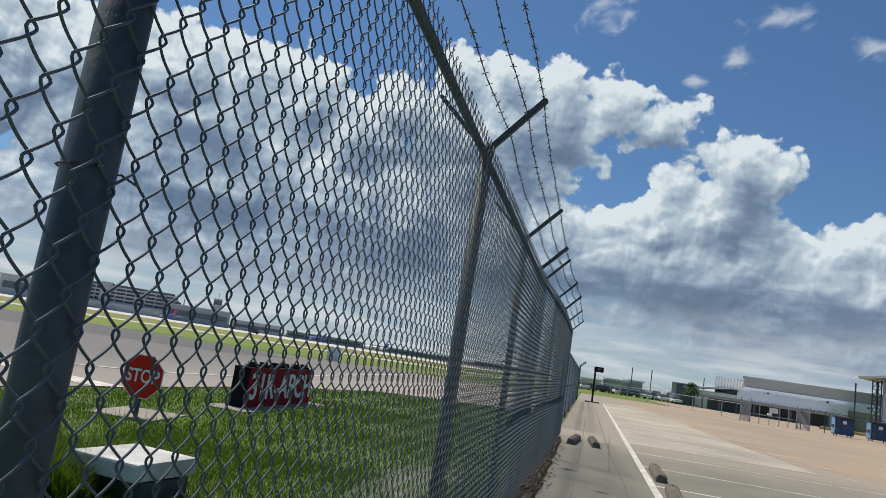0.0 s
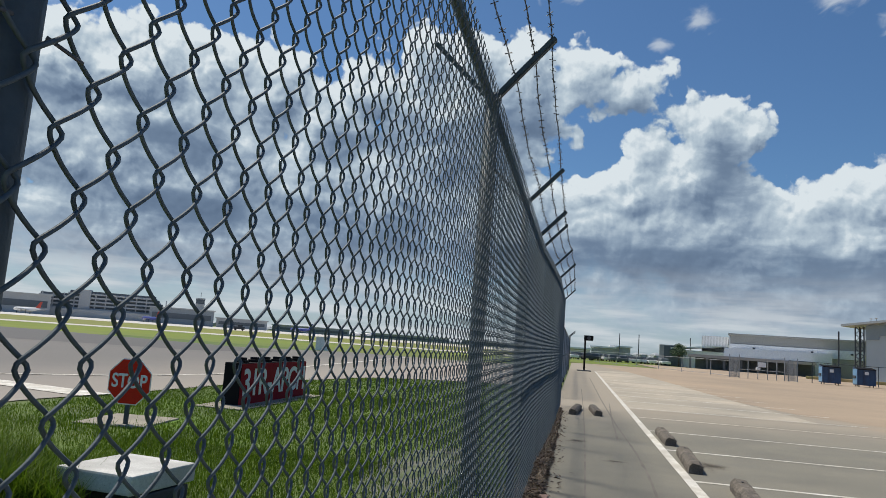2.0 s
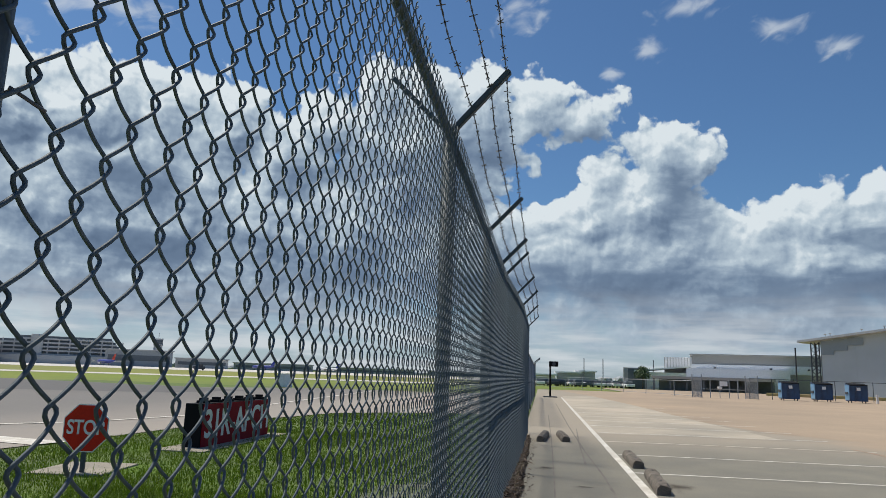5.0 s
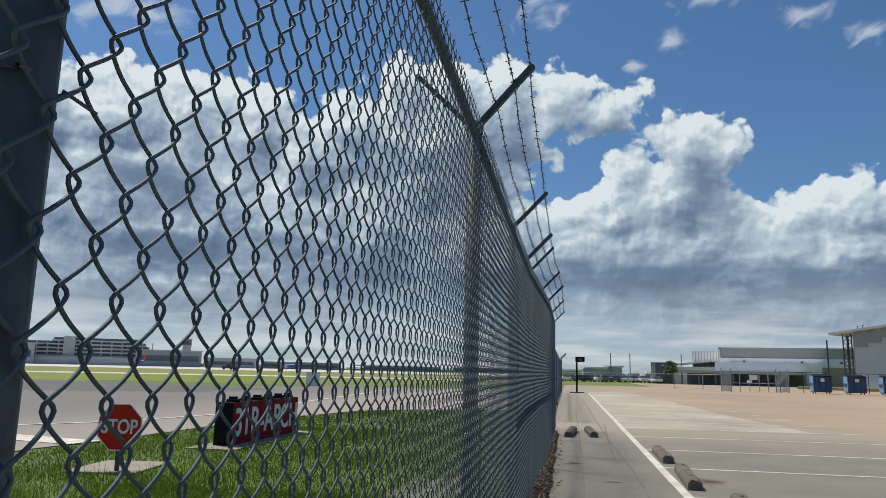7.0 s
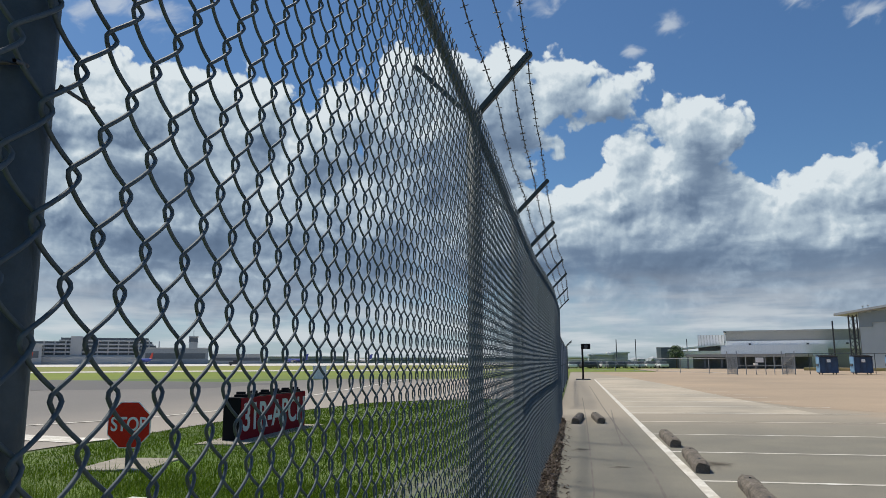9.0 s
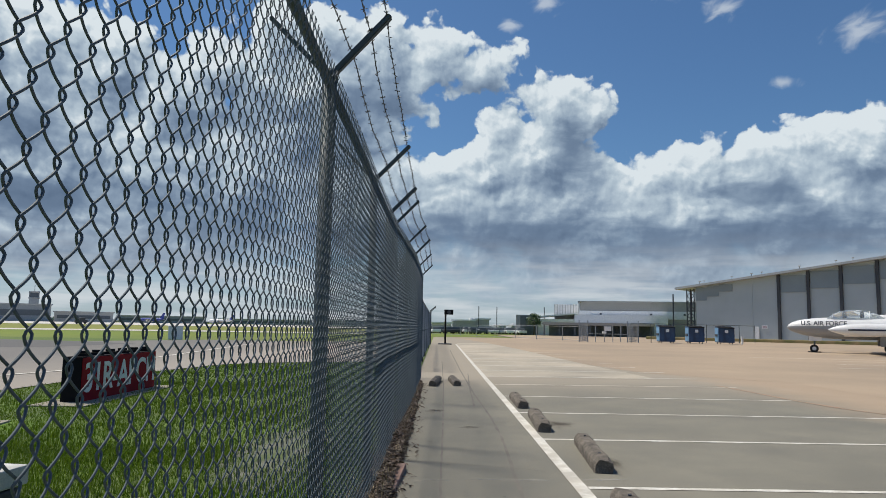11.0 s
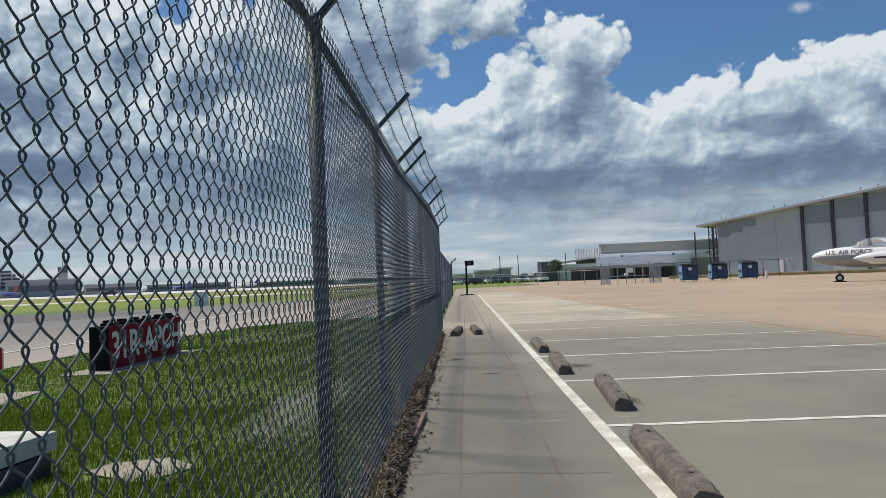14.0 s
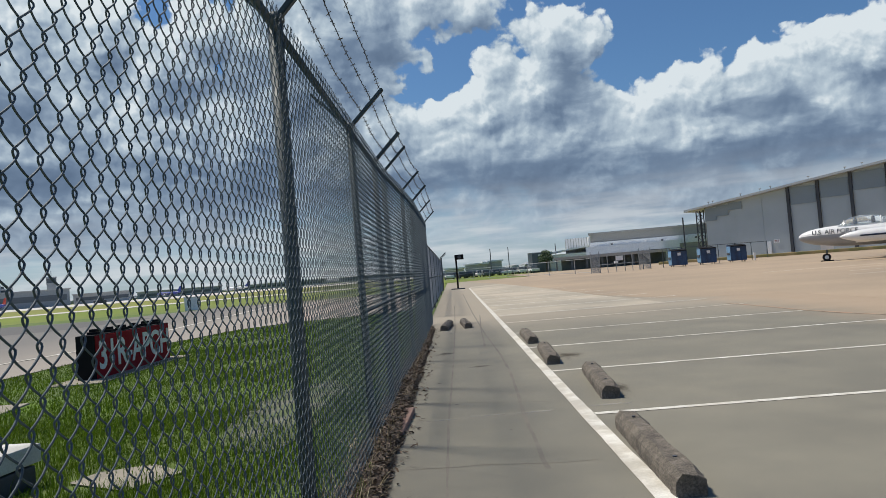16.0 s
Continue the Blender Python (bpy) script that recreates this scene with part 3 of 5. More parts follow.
for x, y in ((17, 30), (19, 33.5), (21, 37), (18, 40.5), (22, 26.5)):
    stripe("stall_line", [(x, y), (x + 9, y - 1.2)], 0.14, 0.006, M_FAINT, "faded white line on the tan apron")
stripe("taxi_edge_line", [(-40, 12.6), (-12.5, 15.1), (-10.9, 17.5), (-10.1, 21.2), (-11.1, 33.3), (-13, 58)], 0.18, 0.0, M_PAINT, "thin white taxiway edge line")
stripe("hold_bar", [(-30, 14.4), (-11.2, 13.4), (-8.4, 12.8)], 0.75, -0.002, M_PAINT, "broad white painted bar on the taxiway")

# painted shadow lines of the fence's rail and wires, and cracks of the walk
stripe("joint", [(0.58, 4.0), (0.58, 7.1), (0.63, 11.2), (0.69, 18.5), (0.72, 30)], 0.022, 0.002, M_RAILSHADOW, "lengthwise shadow line of the fence painted on the concrete walk", 0.012)
stripe("joint", [(1.27, 5.5), (1.29, 7.3), (1.34, 8.5), (1.39, 10.0), (1.40, 12.1), (1.33, 16.1), (1.29, 24), (1.29, 44)], 0.035, 0.002, M_RAILSHADOW, "lengthwise shadow line of the fence painted on the concrete walk", 0.02)
stripe("joint", [(1.21, 13.4), (1.30, 17.5), (1.48, 22.6)], 0.03, 0.0025, M_RAILSHADOW, "lengthwise shadow line of the fence painted on the concrete walk", 0.02)
for y, dy in ((5.75, -0.12), (8.35, -0.5), (11.2, -0.1), (13.9, -0.25), (15.6, 0.1), (18.6, 0.0)):
    pts = [(0.24 + 0.2 * i, y + dy * i / 7 + 0.05 * noise.noise((i * 0.9, y, 2))) for i in range(8)]
    stripe("crack", pts, 0.006, 0.003, M_CRACK, "thin dark crack across the concrete walk", 0.004)


def splotch(name, x, y, rx, ry, z, material, label):
    """An irregular stain lying on the pavement, thinning out towards its edge."""
    bm = bmesh.new()
    bmesh.ops.create_circle(bm, cap_ends=True, segments=24, radius=1.0)
    return single(name, bm, material, label, "stain", "structure", place=pose(x, y, z) @ Matrix.Diagonal((rx, ry, 1, 1)))


splotch("dirt_stain", 2.36, 11.35, 0.45, 0.75, 0.0035, M_STAIN, "brown dirt stain beside a wheel stop")
splotch("dirt_stain", 2.40, 8.3, 0.26, 0.9, 0.0035, M_STAIN, "brown dirt stain beside a wheel stop")
splotch("dirt_stain", 1.02, 10.9, 0.30, 0.22, 0.0035, M_STAIN, "faint brown dirt stain on the concrete walk")
splotch("dirt_stain", 0.5, 12.8, 0.30, 0.5, 0.0035, M_STAIN, "faint brown dirt stain on the concrete walk")
for x, y, w, d in ((0.55, 7.36, 0.3, 0.05), (1.0, 7.42, 0.4, 0.06), (1.45, 7.42, 0.35, 0.10), (2.15, 7.5, 0.45, 0.09)):
    splotch("chalk_scuff", x, y, w, d, 0.0038, M_CHALK, "pale chalky scuff on the concrete walk")
for x, y, r in ((0.66, 8.09, 0.035), (1.12, 6.74, 0.022), (0.45, 9.6, 0.04)):
    splotch("dark_spot", x, y, r * 1.5, r, 0.0036, M_SPOT, "small dark spot on the concrete walk")
stripe("red_line", [(7.9, 19.5), (8.02, 17.4), (8.08, 15.6), (8.3, 14.2), (8.9, 12.4)], 0.09, 0.006, M_REDLINE, "faded red line along the edge of the stalls", 0.03)


# ---- perimeter fence ----
HW, HH = 0.0376, 0.0478            # half a diamond of the mesh
KY, KZ = 1.093, 1.700              # one knot of the mesh
POSTS = [-1.94, 1.06, 4.03, 6.58, 8.45, 9.48, 12.1, 14.2, 17.1, 20.35]


def top_of(y):
    return float(np.interp(y, [8.45, 9.48, 12.1, 14.2, 20.4], [2.67, 2.70, 2.76, 2.785, 2.82]))


def off(y):
    """The fence bends a little towards the lot past the sixth post."""
    return np.interp(y, [9.5, 14.2], [0.0, 0.09])


def pickets(i0, i1, steps, sides, r, top, hw=HW, hh=HH, ky=KY, x=off):
    """Woven wires between two columns of knots."""
    paths = []
    for i in range(i0, i1):
        yc = ky + (i + 0.5) * hw
        zt = top(yc) + 0.035 + 0.008 * math.sin(i * 1.7)
        z = np.linspace(0.035, zt, int((2.70 / (2 * hh)) * steps))
        th = -np.pi / 2 + np.pi * (z - KZ - (i % 2) * hh) / hh
        k = 0.968
        tri = np.arcsin(k * np.sin(th)) / math.asin(k)
        amp = hw / 2 + 0.0072
        sag = 0.004 * math.sin(i * 0.37) + 0.003 * np.sin(z * 5 + i)
        paths.append(np.stack([x(yc) + 0.006 * np.cos(th) + 0.006 * math.sin(yc * 2.1) * np.sin(z * 1.3), yc + amp * tri + 0.25 * sag, z + 0.3 * sag], axis=1))
    return tubes(paths, r, sides)


def barbed(parent, pts, seed):
    """A twisted two-ply strand with four-point barbs."""
    rnd = random.Random(seed)
    pts = [Vector(p) for p in pts]
    line = []
    for a, b in zip(pts[:-1], pts[1:]):
        n = max(2, int((b - a).length / 0.022))
        for i in range(n):
            f = i / n
            c = a.lerp(b, f)
            c.z -= 0.05 * math.sin(math.pi * f) * ((b - a).length / 3.0)
            c.x += 0.004 * math.sin(c.y * 3.1 + seed) + 0.002 * math.sin(c.y * 9 + seed)
            c.z += 0.003 * math.sin(c.y * 4.3 + seed * 2)
            line.append(c)
    line.append(pts[-1])
    arr = np.array(line)
    ph = np.arange(len(arr)) * 0.9
    a = arr + np.stack([np.cos(ph) * 0.0022, np.zeros(len(arr)), np.sin(ph) * 0.0022], axis=1)
    b = arr - np.stack([np.cos(ph) * 0.0022, np.zeros(len(arr)), np.sin(ph) * 0.0022], axis=1)
    v, f = tubes([a, b], 0.0019, 4)
    spikes = []
    step = 0.125
    dist = 0.0
    for p, q in zip(line[:-1], line[1:]):
        dist += (q - p).length
        if dist > step:
            dist = 0.0
            for s in range(2):
                ang = rnd.uniform(0, math.pi)
                d = Vector((math.cos(ang), rnd.uniform(-0.5, 0.5), math.sin(ang))) * 0.017
                spikes.append(np.array([p - d, p, p + d]))
            k = Vector((0, 0.009, 0))
            spikes.append(np.array([p - k, p, p + k]))
    v2, f2 = tubes(spikes, 0.0021, 4)
    me = fast_mesh("barbed_wire", np.concatenate([v, v2]), np.concatenate([f, f2 + len(v)]), M_BARB)
    ob = new("barbed_wire", me)
    ob.parent = parent
    return tagged(ob, "dark weathered barbed wire strand")


def fence():
    f = thing("chain_link_fence", "tall galvanised chain-link fence topped with barbed wire", "fence")
    for n, y in enumerate(POSTS):
        t, o = top_of(y), float(off(y))
        r = 0.037 if n in (1, 2, 9) else 0.031
        bm = tube((o - 0.042, y, -0.1), (o - 0.042, y, t + 0.01), r, 20)
        p = part("post", bm, M_POST, f, smooth=True)
        part("post_cap", tube((o - 0.042, y, t + 0.005), (o - 0.042, y, t + 0.05), r + 0.006, 16, r2=r * 0.8), M_POST, p, "cast cap with sockets for the arms", True)
        tip = Vector((o + 0.26, y - 0.015, t + (0.335 if n < 3 else 0.315)))
        root = Vector((o - 0.02, y, t + 0.03))
        bm = bmesh.new()
        d = tip - root
        L = d.length
        rot = d.to_track_quat("Z", "X").to_matrix().to_4x4()
        w = 0.031 if n not in (4, 7) else 0.037
        q = bmesh.ops.create_cube(bm, size=1.0, matrix=Matrix.Translation((root + tip) / 2) @ rot @ Matrix.Diagonal((w, w * 1.3, L, 1)))
        bmesh.ops.bevel(bm, geom=bm.edges[:], offset=0.006, segments=2, affect="EDGES")
        part("arm", bm, M_POST, f, "dark sloping arm that carries barbed wire")
        if n in (2, 3):
            tip2 = Vector((-0.36, y + 0.02, t + 0.33))
            d = tip2 - Vector((-0.06, y, t + 0.02))
            rot = d.to_track_quat("Z", "X").to_matrix().to_4x4()
            bm = bmesh.new()
            bmesh.ops.create_cube(bm, size=1.0, matrix=Matrix.Translation(Vector((-0.06, y, t + 0.02)) + d / 2) @ rot @ Matrix.Diagonal((0.024, 0.03, d.length, 1)))
            bmesh.ops.bevel(bm, geom=bm.edges[:], offset=0.006, segments=2, affect="EDGES")
            part("arm", bm, M_POST, f, "dark arm sloping to the airfield side")
        # tie wires round the post
        for z in (0.45, 1.680, 2.22):
            if n not in (1, 2, 3):
                continue
            ring = []
            for k in range(15):
                a = math.pi * (0.15 + 1.7 * k / 14)
                ring.append((-0.042 + (r + 0.004) * math.cos(a), y + (r + 0.004) * math.sin(a), z + 0.004 * math.sin(k * 0.5)))
            ring = [(0.004, y - 0.043, z - 0.004)] + ring[::-1] + [(0.006, y + 0.050, z - 0.010)]
            v, fc = tubes([ring], 0.0019, 5)
            ob = new("tie_wire", fast_mesh("tie_wire", v, fc, M_BARB))
            ob.parent = p
    for a, b in zip(POSTS[:-1], POSTS[1:]):
        part("top_rail", tube((off(a) - 0.035, a, top_of(a) - 0.035), (off(b) - 0.035, b, top_of(b) - 0.035), 0.021, 12), M_POST, f, smooth=True)
    for a, b in zip(POSTS[3:-1], POSTS[4:]):
        part("middle_rail", tube((off(a) - 0.035, a + 0.03, 1.12), (off(b) - 0.035, b - 0.03, 1.12), 0.019, 10), M_POST, f, smooth=True)
    for a, b in ((POSTS[0], 9.5), (9.5, 14.2), (14.2, POSTS[-1])):
        part("tension_wire", tube((off(a) + 0.004, a, 0.09), (off(b) + 0.004, b, 0.09), 0.0025, 6), M_STEEL, f)
    cuts = [-1.0] + POSTS[1:]
    for a, b in zip(cuts[:-1], cuts[1:]):
        i0, i1 = round((a - KY) / HW), round((b - KY) / HW)
        steps, sides = (20, 5) if b < 4.2 else (10, 4) if b < 9.5 else (6, 3)
        v, fc = pickets(i0, i1, steps, sides, 0.0023, top_of)
        ob = new("mesh_panel", fast_mesh("mesh_panel", v, fc, M_STEEL))
        ob.parent = f
        tagged(ob, "woven diamond wire mesh", kind="stuff")
    for k, fr in enumerate((0.33, 0.66, 0.96)):
        pts = []
        for n, y in enumerate(POSTS):
            t, o = top_of(y), float(off(y))
            root, tip = Vector((o - 0.02, y, t + 0.03)), Vector((o + 0.26, y - 0.015, t + (0.335 if n < 3 else 0.315)))
            pts.append(root.lerp(tip, fr) + Vector((-0.01, 0, 0.018)))
        barbed(f, pts, k + 1)
    return f


fence()


def rolling_gate():
    f = thing("rolling_gate", "long chain-link rolling gate in line with the fence", "gate")
    X = -0.10
    ys = [23.5, 28.5, 33.5, 39.5, 45.5, 51.5, 57]
    for y in ys:
        part("upright", tube((X, y, 0.08), (X, y, 2.45), 0.03, 10), M_POST, f, smooth=True)
    for z in (0.12, 1.25, 2.42):
        part("rail", tube((X, ys[0], z), (X, ys[-1], z), 0.026, 10), M_POST, f, smooth=True)
    for y in (29.5, 35, 47):
        bm = tube((X - 0.05, y, 0.09), (X + 0.05, y, 0.09), 0.09, 14)
        part("wheel", bm, M_RUBBER, f)
    v, fc = pickets(0, round(33.5 / (HW * 2)), 4, 3, 0.0045, lambda y: 2.36, HW * 2, HH * 2, 23.5, lambda y: X)
    ob = new("mesh_panel", fast_mesh("mesh_panel", v, fc, M_ZINC))
    ob.parent = f
    tagged(ob, "pale galvanised diamond wire mesh", kind="stuff")
    g = thing("gate_end_posts", "end posts of the gate with barbed wire arms", "fence post")
    for y in (57.6, 59.5, 62):
        part("post", tube((X, y, -0.1), (X, y, 2.7), 0.045, 12), M_POST, g, smooth=True)
        part("arm", tube((X, y, 2.68), (0.32, y, 3.05), 0.022, 8), M_POST, g)


rolling_gate()


def signal_post():
    s = thing("signal_post", "black pole with a boxy black lamp head on a base plate", "post", pose(1.12, 57.8, 0))
    part("base_plate", box(-0.55, -0.3, 0, 0.55, 0.3, 0.08, 0.01), M_DARK, s)
    part("pole", tube((0, 0, 0.08), (0, 0, 2.75), 0.075, 12), M_BLACK, s, smooth=True)
    h = part("head", box(-0.1, -0.16, 2.38, 0.62, 0.16, 2.78, 0.05), M_BLACK, s)
    part("lamp_hood", tube((0.28, -0.16, 2.58), (0.28, -0.3, 2.58), 0.15, 14), M_DARK, h)


signal_post()


# ---- litter along the fence ----
def litter():
    rnd = random.Random(4)
    bm = bmesh.new()
    rows = []
    for i in range(121):
        y = 1.5 + i * 0.14
        w = 0.16 + 0.05 * noise.noise((y * 1.1, 0, 0)) + 0.025 * noise.noise((y * 6, 4, 0))
        prof = []
        for j in range(7):
            u = j / 6
            h = 0.075 * math.sin(math.pi * min(1, u * 0.9 + 0.12)) * (1 + 0.7 * noise.noise((y * 5, u * 5, 2)))
            prof.append(bm.verts.new((-0.12 + (w + 0.14) * u, y, -0.015 + max(0, h) - (0.012 if j == 6 else 0))))
        rows.append(prof)
    for a, b in zip(rows[:-1], rows[1:]):
        for j in range(6):
            bm.faces.new((a[j], a[j + 1], b[j + 1], b[j]))
    single("soil_bank", bm, M_SOIL, "low bank of dark soil under the fence", "soil", "structure", smooth=True)
    V, F = [], []
    for i in range(18000):
        y = 2.0 + 16.5 * rnd.random() ** 1.2
        w = 0.17 + 0.05 * noise.noise((y * 1.1, 0, 0))
        x = rnd.uniform(-0.10, w + 0.02) if rnd.random() < 0.982 else rnd.uniform(w, w + 0.16)
        z = 0.008 if x > w - 0.01 else 0.035 + 0.085 * rnd.random() ** 1.5 * (0.6 + 0.8 * abs(noise.noise((y * 2.3, 1, 7))))
        a, L, W = rnd.uniform(0, 6.28), rnd.uniform(0.025, 0.09), rnd.uniform(0.008, 0.03)
        if rnd.random() < 0.2:
            L, W = L * 1.8, 0.003
        d = Vector((math.cos(a), math.sin(a), rnd.uniform(-0.25, 0.55)))
        s = Vector((-math.sin(a), math.cos(a), rnd.uniform(-0.4, 0.4)))
        p = Vector((x, y, z))
        k = len(V)
        up = Vector((0, 0, 0.25 * L))
        V += [p - d * L / 2, p + s * W / 2 + up * 0.5, p + d * L / 2, p - s * W / 2 + up * 0.5]
        F.append((k, k + 1, k + 2, k + 3))
    tagged(raw("dead_leaves", V, F, M_LITTER), "brown dead leaves and twigs heaped along the fence", "leaf litter", "", "stuff")

    V, F = [], []
    for i in range(2600):
        y = 2.6 + 15.5 * rnd.random() ** 1.7
        if noise.noise((y * 1.7, 3, 1)) < -0.15:
            continue
        x = rnd.uniform(-0.22, 0.15)
        a, L = rnd.uniform(0, 6.28), rnd.uniform(0.06, 0.26) * (1.2 if y < 7 else 0.8)
        tilt = rnd.uniform(0.15, 1.3)
        d = Vector((math.cos(a) * math.sin(tilt), math.sin(a) * math.sin(tilt), math.cos(tilt)))
        s = Vector((-math.sin(a), math.cos(a), 0)) * 0.0022
        p = Vector((x, y, 0.02))
        q = p + d * L * 0.6
        e = p + d * L + Vector((math.cos(a), math.sin(a), -0.4)) * L * 0.15
        k = len(V)
        V += [p - s, p + s, q + s, q - s, e]
        F += [(k, k + 1, k + 2, k + 3), (k + 3, k + 2, k + 4)]
    tagged(raw("dry_straw", V, F, M_STRAW), "dry pale straw and dead weeds caught along the fence foot", "straw", "", "stuff")


litter()
board = thing("broken_kerb_piece", "brick-red flat broken kerb piece in the leaves", "kerb piece", pose(0.165, 7.35, -0.005, 1.5, -5, -3))
part("slab", box(-0.05, -0.5, 0, 0.05, 0.5, 0.05, 0.008), M_BRICK, board)


# ---- wheel stops ----
def wheel_stop():
    L, W, H = 1.86, 0.20, 0.145
    bm = bmesh.new()
    n = 26
    prof = [(-0.5, 0), (-0.51, 0.5), (-0.46, 0.72), (-0.27, 0.99), (0.27, 0.99), (0.46, 0.72), (0.51, 0.5), (0.5, 0)]
    rings = []
    for i in range(n + 1):
        y = -L / 2 + L * i / n
        e = min(i, n - i)
        sh = (0.90, 0.97, 1.0)[min(e, 2)]
        ring = []
        for u, h in prof:
            k = 0.008 * noise.noise((u * 6, y * 5, h * 5)) + (0.012 if e < 3 else 0.006) * noise.noise((u * 20, y * 25, h * 17))
            ring.append(bm.verts.new((u * W * sh + k, y + (0.012 * noise.noise((u * 9, h * 9, i)) if e == 0 else 0), max(0, h * H * sh + (k if h > 0 else 0)))))
        rings.append(ring)
    for a, b in zip(rings[:-1], rings[1:]):
        for j in range(len(prof)):
            bm.faces.new((a[j], a[(j + 1) % len(prof)], b[(j + 1) % len(prof)], b[j]))
    bm.faces.new(rings[0])
    bm.faces.new(rings[-1][::-1])
    bmesh.ops.recalc_face_normals(bm, faces=bm.faces)
    t = thing("wheel_stop", "weathered grey concrete wheel stop with chipped edges", "wheel stop", group="wheel stops in the lot")
    part("block", bm, M_STOP, t)
    for y in (-0.6, 0.6):
        part("pin", tube((0, y, H - 0.01), (0, y, H + 0.006), 0.014, 10), M_DARK, t, "dark steel pin head")
    return t


stop = wheel_stop()
stop.matrix_world = pose(2.03, 5.65, 0.0, 0, 0, -2.5)
for x, y, rz in ((2.29, 8.72, -4.5), (2.08, 11.46, -3.0), (2.09, 14.3, -1.0), (0.97, 18.85, 3), (0.49, 18.65, -4)):
    copy_thing(stop, pose(x, y, 0, 0, 0, rz))


# ---- airfield side ----
def airfield_sign():
    s = thing("runway_sign", "red airfield sign with white runway lettering on short legs", "airfield sign", pose(-5.75, 14.9, -0.05, 0, 0, 90))
    # local x runs along the sign, its face looks to local -y
    L = 3.30
    part("cabinet", box(-L / 2, 0.0, 0.03, L / 2, 0.34, 0.83, 0.012), M_BLACK, s, "black sheet-metal cabinet")
    part("face_panel", box(-L / 2 + 0.02, -0.012, 0.045, L / 2 - 0.02, -0.002, 0.815, 0.003), M_RED, s, "glossy red face panel")
    lettering("lettering", "31R-APCH", 0.72, M_WHITE, s, pose(0.03, -0.016, 0.43, 90, 0, 0), 0.97, "white block letters")
    for i in range(6):
        x = -L / 2 + 0.3 + i * (L - 0.6) / 5
        c = part("lamp_cap", box(x - 0.09, 0.04, 0.83, x + 0.09, 0.24, 0.88, 0.01), M_BLACK, s)
        part("cap_top", box(x - 0.06, 0.07, 0.88, x + 0.06, 0.21, 0.93, 0.008), M_BLACK, c)
    for x in (-1.5, -0.5, 0.5, 1.5):
        part("leg", tube((x, 0.15, -0.05), (x, 0.15, 0.08), 0.03, 10), M_POST, s)
    p = thing("sign_pad", "low concrete pad under the red sign", "concrete pad", pose(-5.85, 14.8, 0, 0, 0, 90))
    part("slab", box(-2.1, -0.45, -0.06, 2.1, 0.5, -0.005, 0.01), M_PAD, p)


airfield_sign()


def stop_sign():
    s = thing("stop_sign", "red octagonal stop sign low on a short post", "stop sign", pose(-5.72, 9.79, 0, 0, 0, 4))
    R = 0.318 / math.cos(math.pi / 8)

    def octo(r, y0, y1):
        bm = bmesh.new()
        a = [bm.verts.new((r * math.cos(math.pi / 8 + k * math.pi / 4), y0, 0.58 + r * math.sin(math.pi / 8 + k * math.pi / 4))) for k in range(8)]
        b = [bm.verts.new((v.co.x, y1, v.co.z)) for v in a]
        bm.faces.new(a)
        bm.faces.new(b[::-1])
        for k in range(8):
            bm.faces.new((a[k], b[k], b[(k + 1) % 8], a[(k + 1) % 8]))
        bmesh.ops.recalc_face_normals(bm, faces=bm.faces)
        return bm

    part("border", octo(R, -0.004, 0.004), M_WHITE, s, "white border of the plate")
    part("face", octo(R - 0.016, -0.009, -0.0045), M_STOPRED, s, "red reflective face with an orange sheen mixed into its colour")
    lettering("lettering", "STOP", 0.27, M_WHITE, s, pose(0, -0.012, 0.58, 90, 0, 0), 0.82, "white letters")
    part("post", box(-0.03, 0.006, -0.05, 0.03, 0.04, 0.42, 0.004), M_POST, s, "grey steel post")
    p = thing("stop_sign_pad", "tan concrete pad round the stop sign's foot", "concrete pad", pose(-5.95, 10.22, 0, 0, 0, 8))
    part("slab", box(-0.5, -0.62, -0.08, 0.5, 0.62, -0.005, 0.015), M_PAD, p)


stop_sign()


def concrete_slab():
    s = thing("concrete_cover", "white-painted concrete slab raised on dark supports in grass", "concrete slab", pose(-3.12, 5.96, 0, 0, 0, -7))
    part("slab", box(-0.30, -0.38, 0.15, 0.42, 0.38, 0.30, 0.02), M_SLAB, s)
    for x in (-0.24, 0.36):
        part("support", box(x - 0.06, -0.3, -0.05, x + 0.06, 0.3, 0.14, 0.01), M_DARK, s, "dark support block")


concrete_slab()


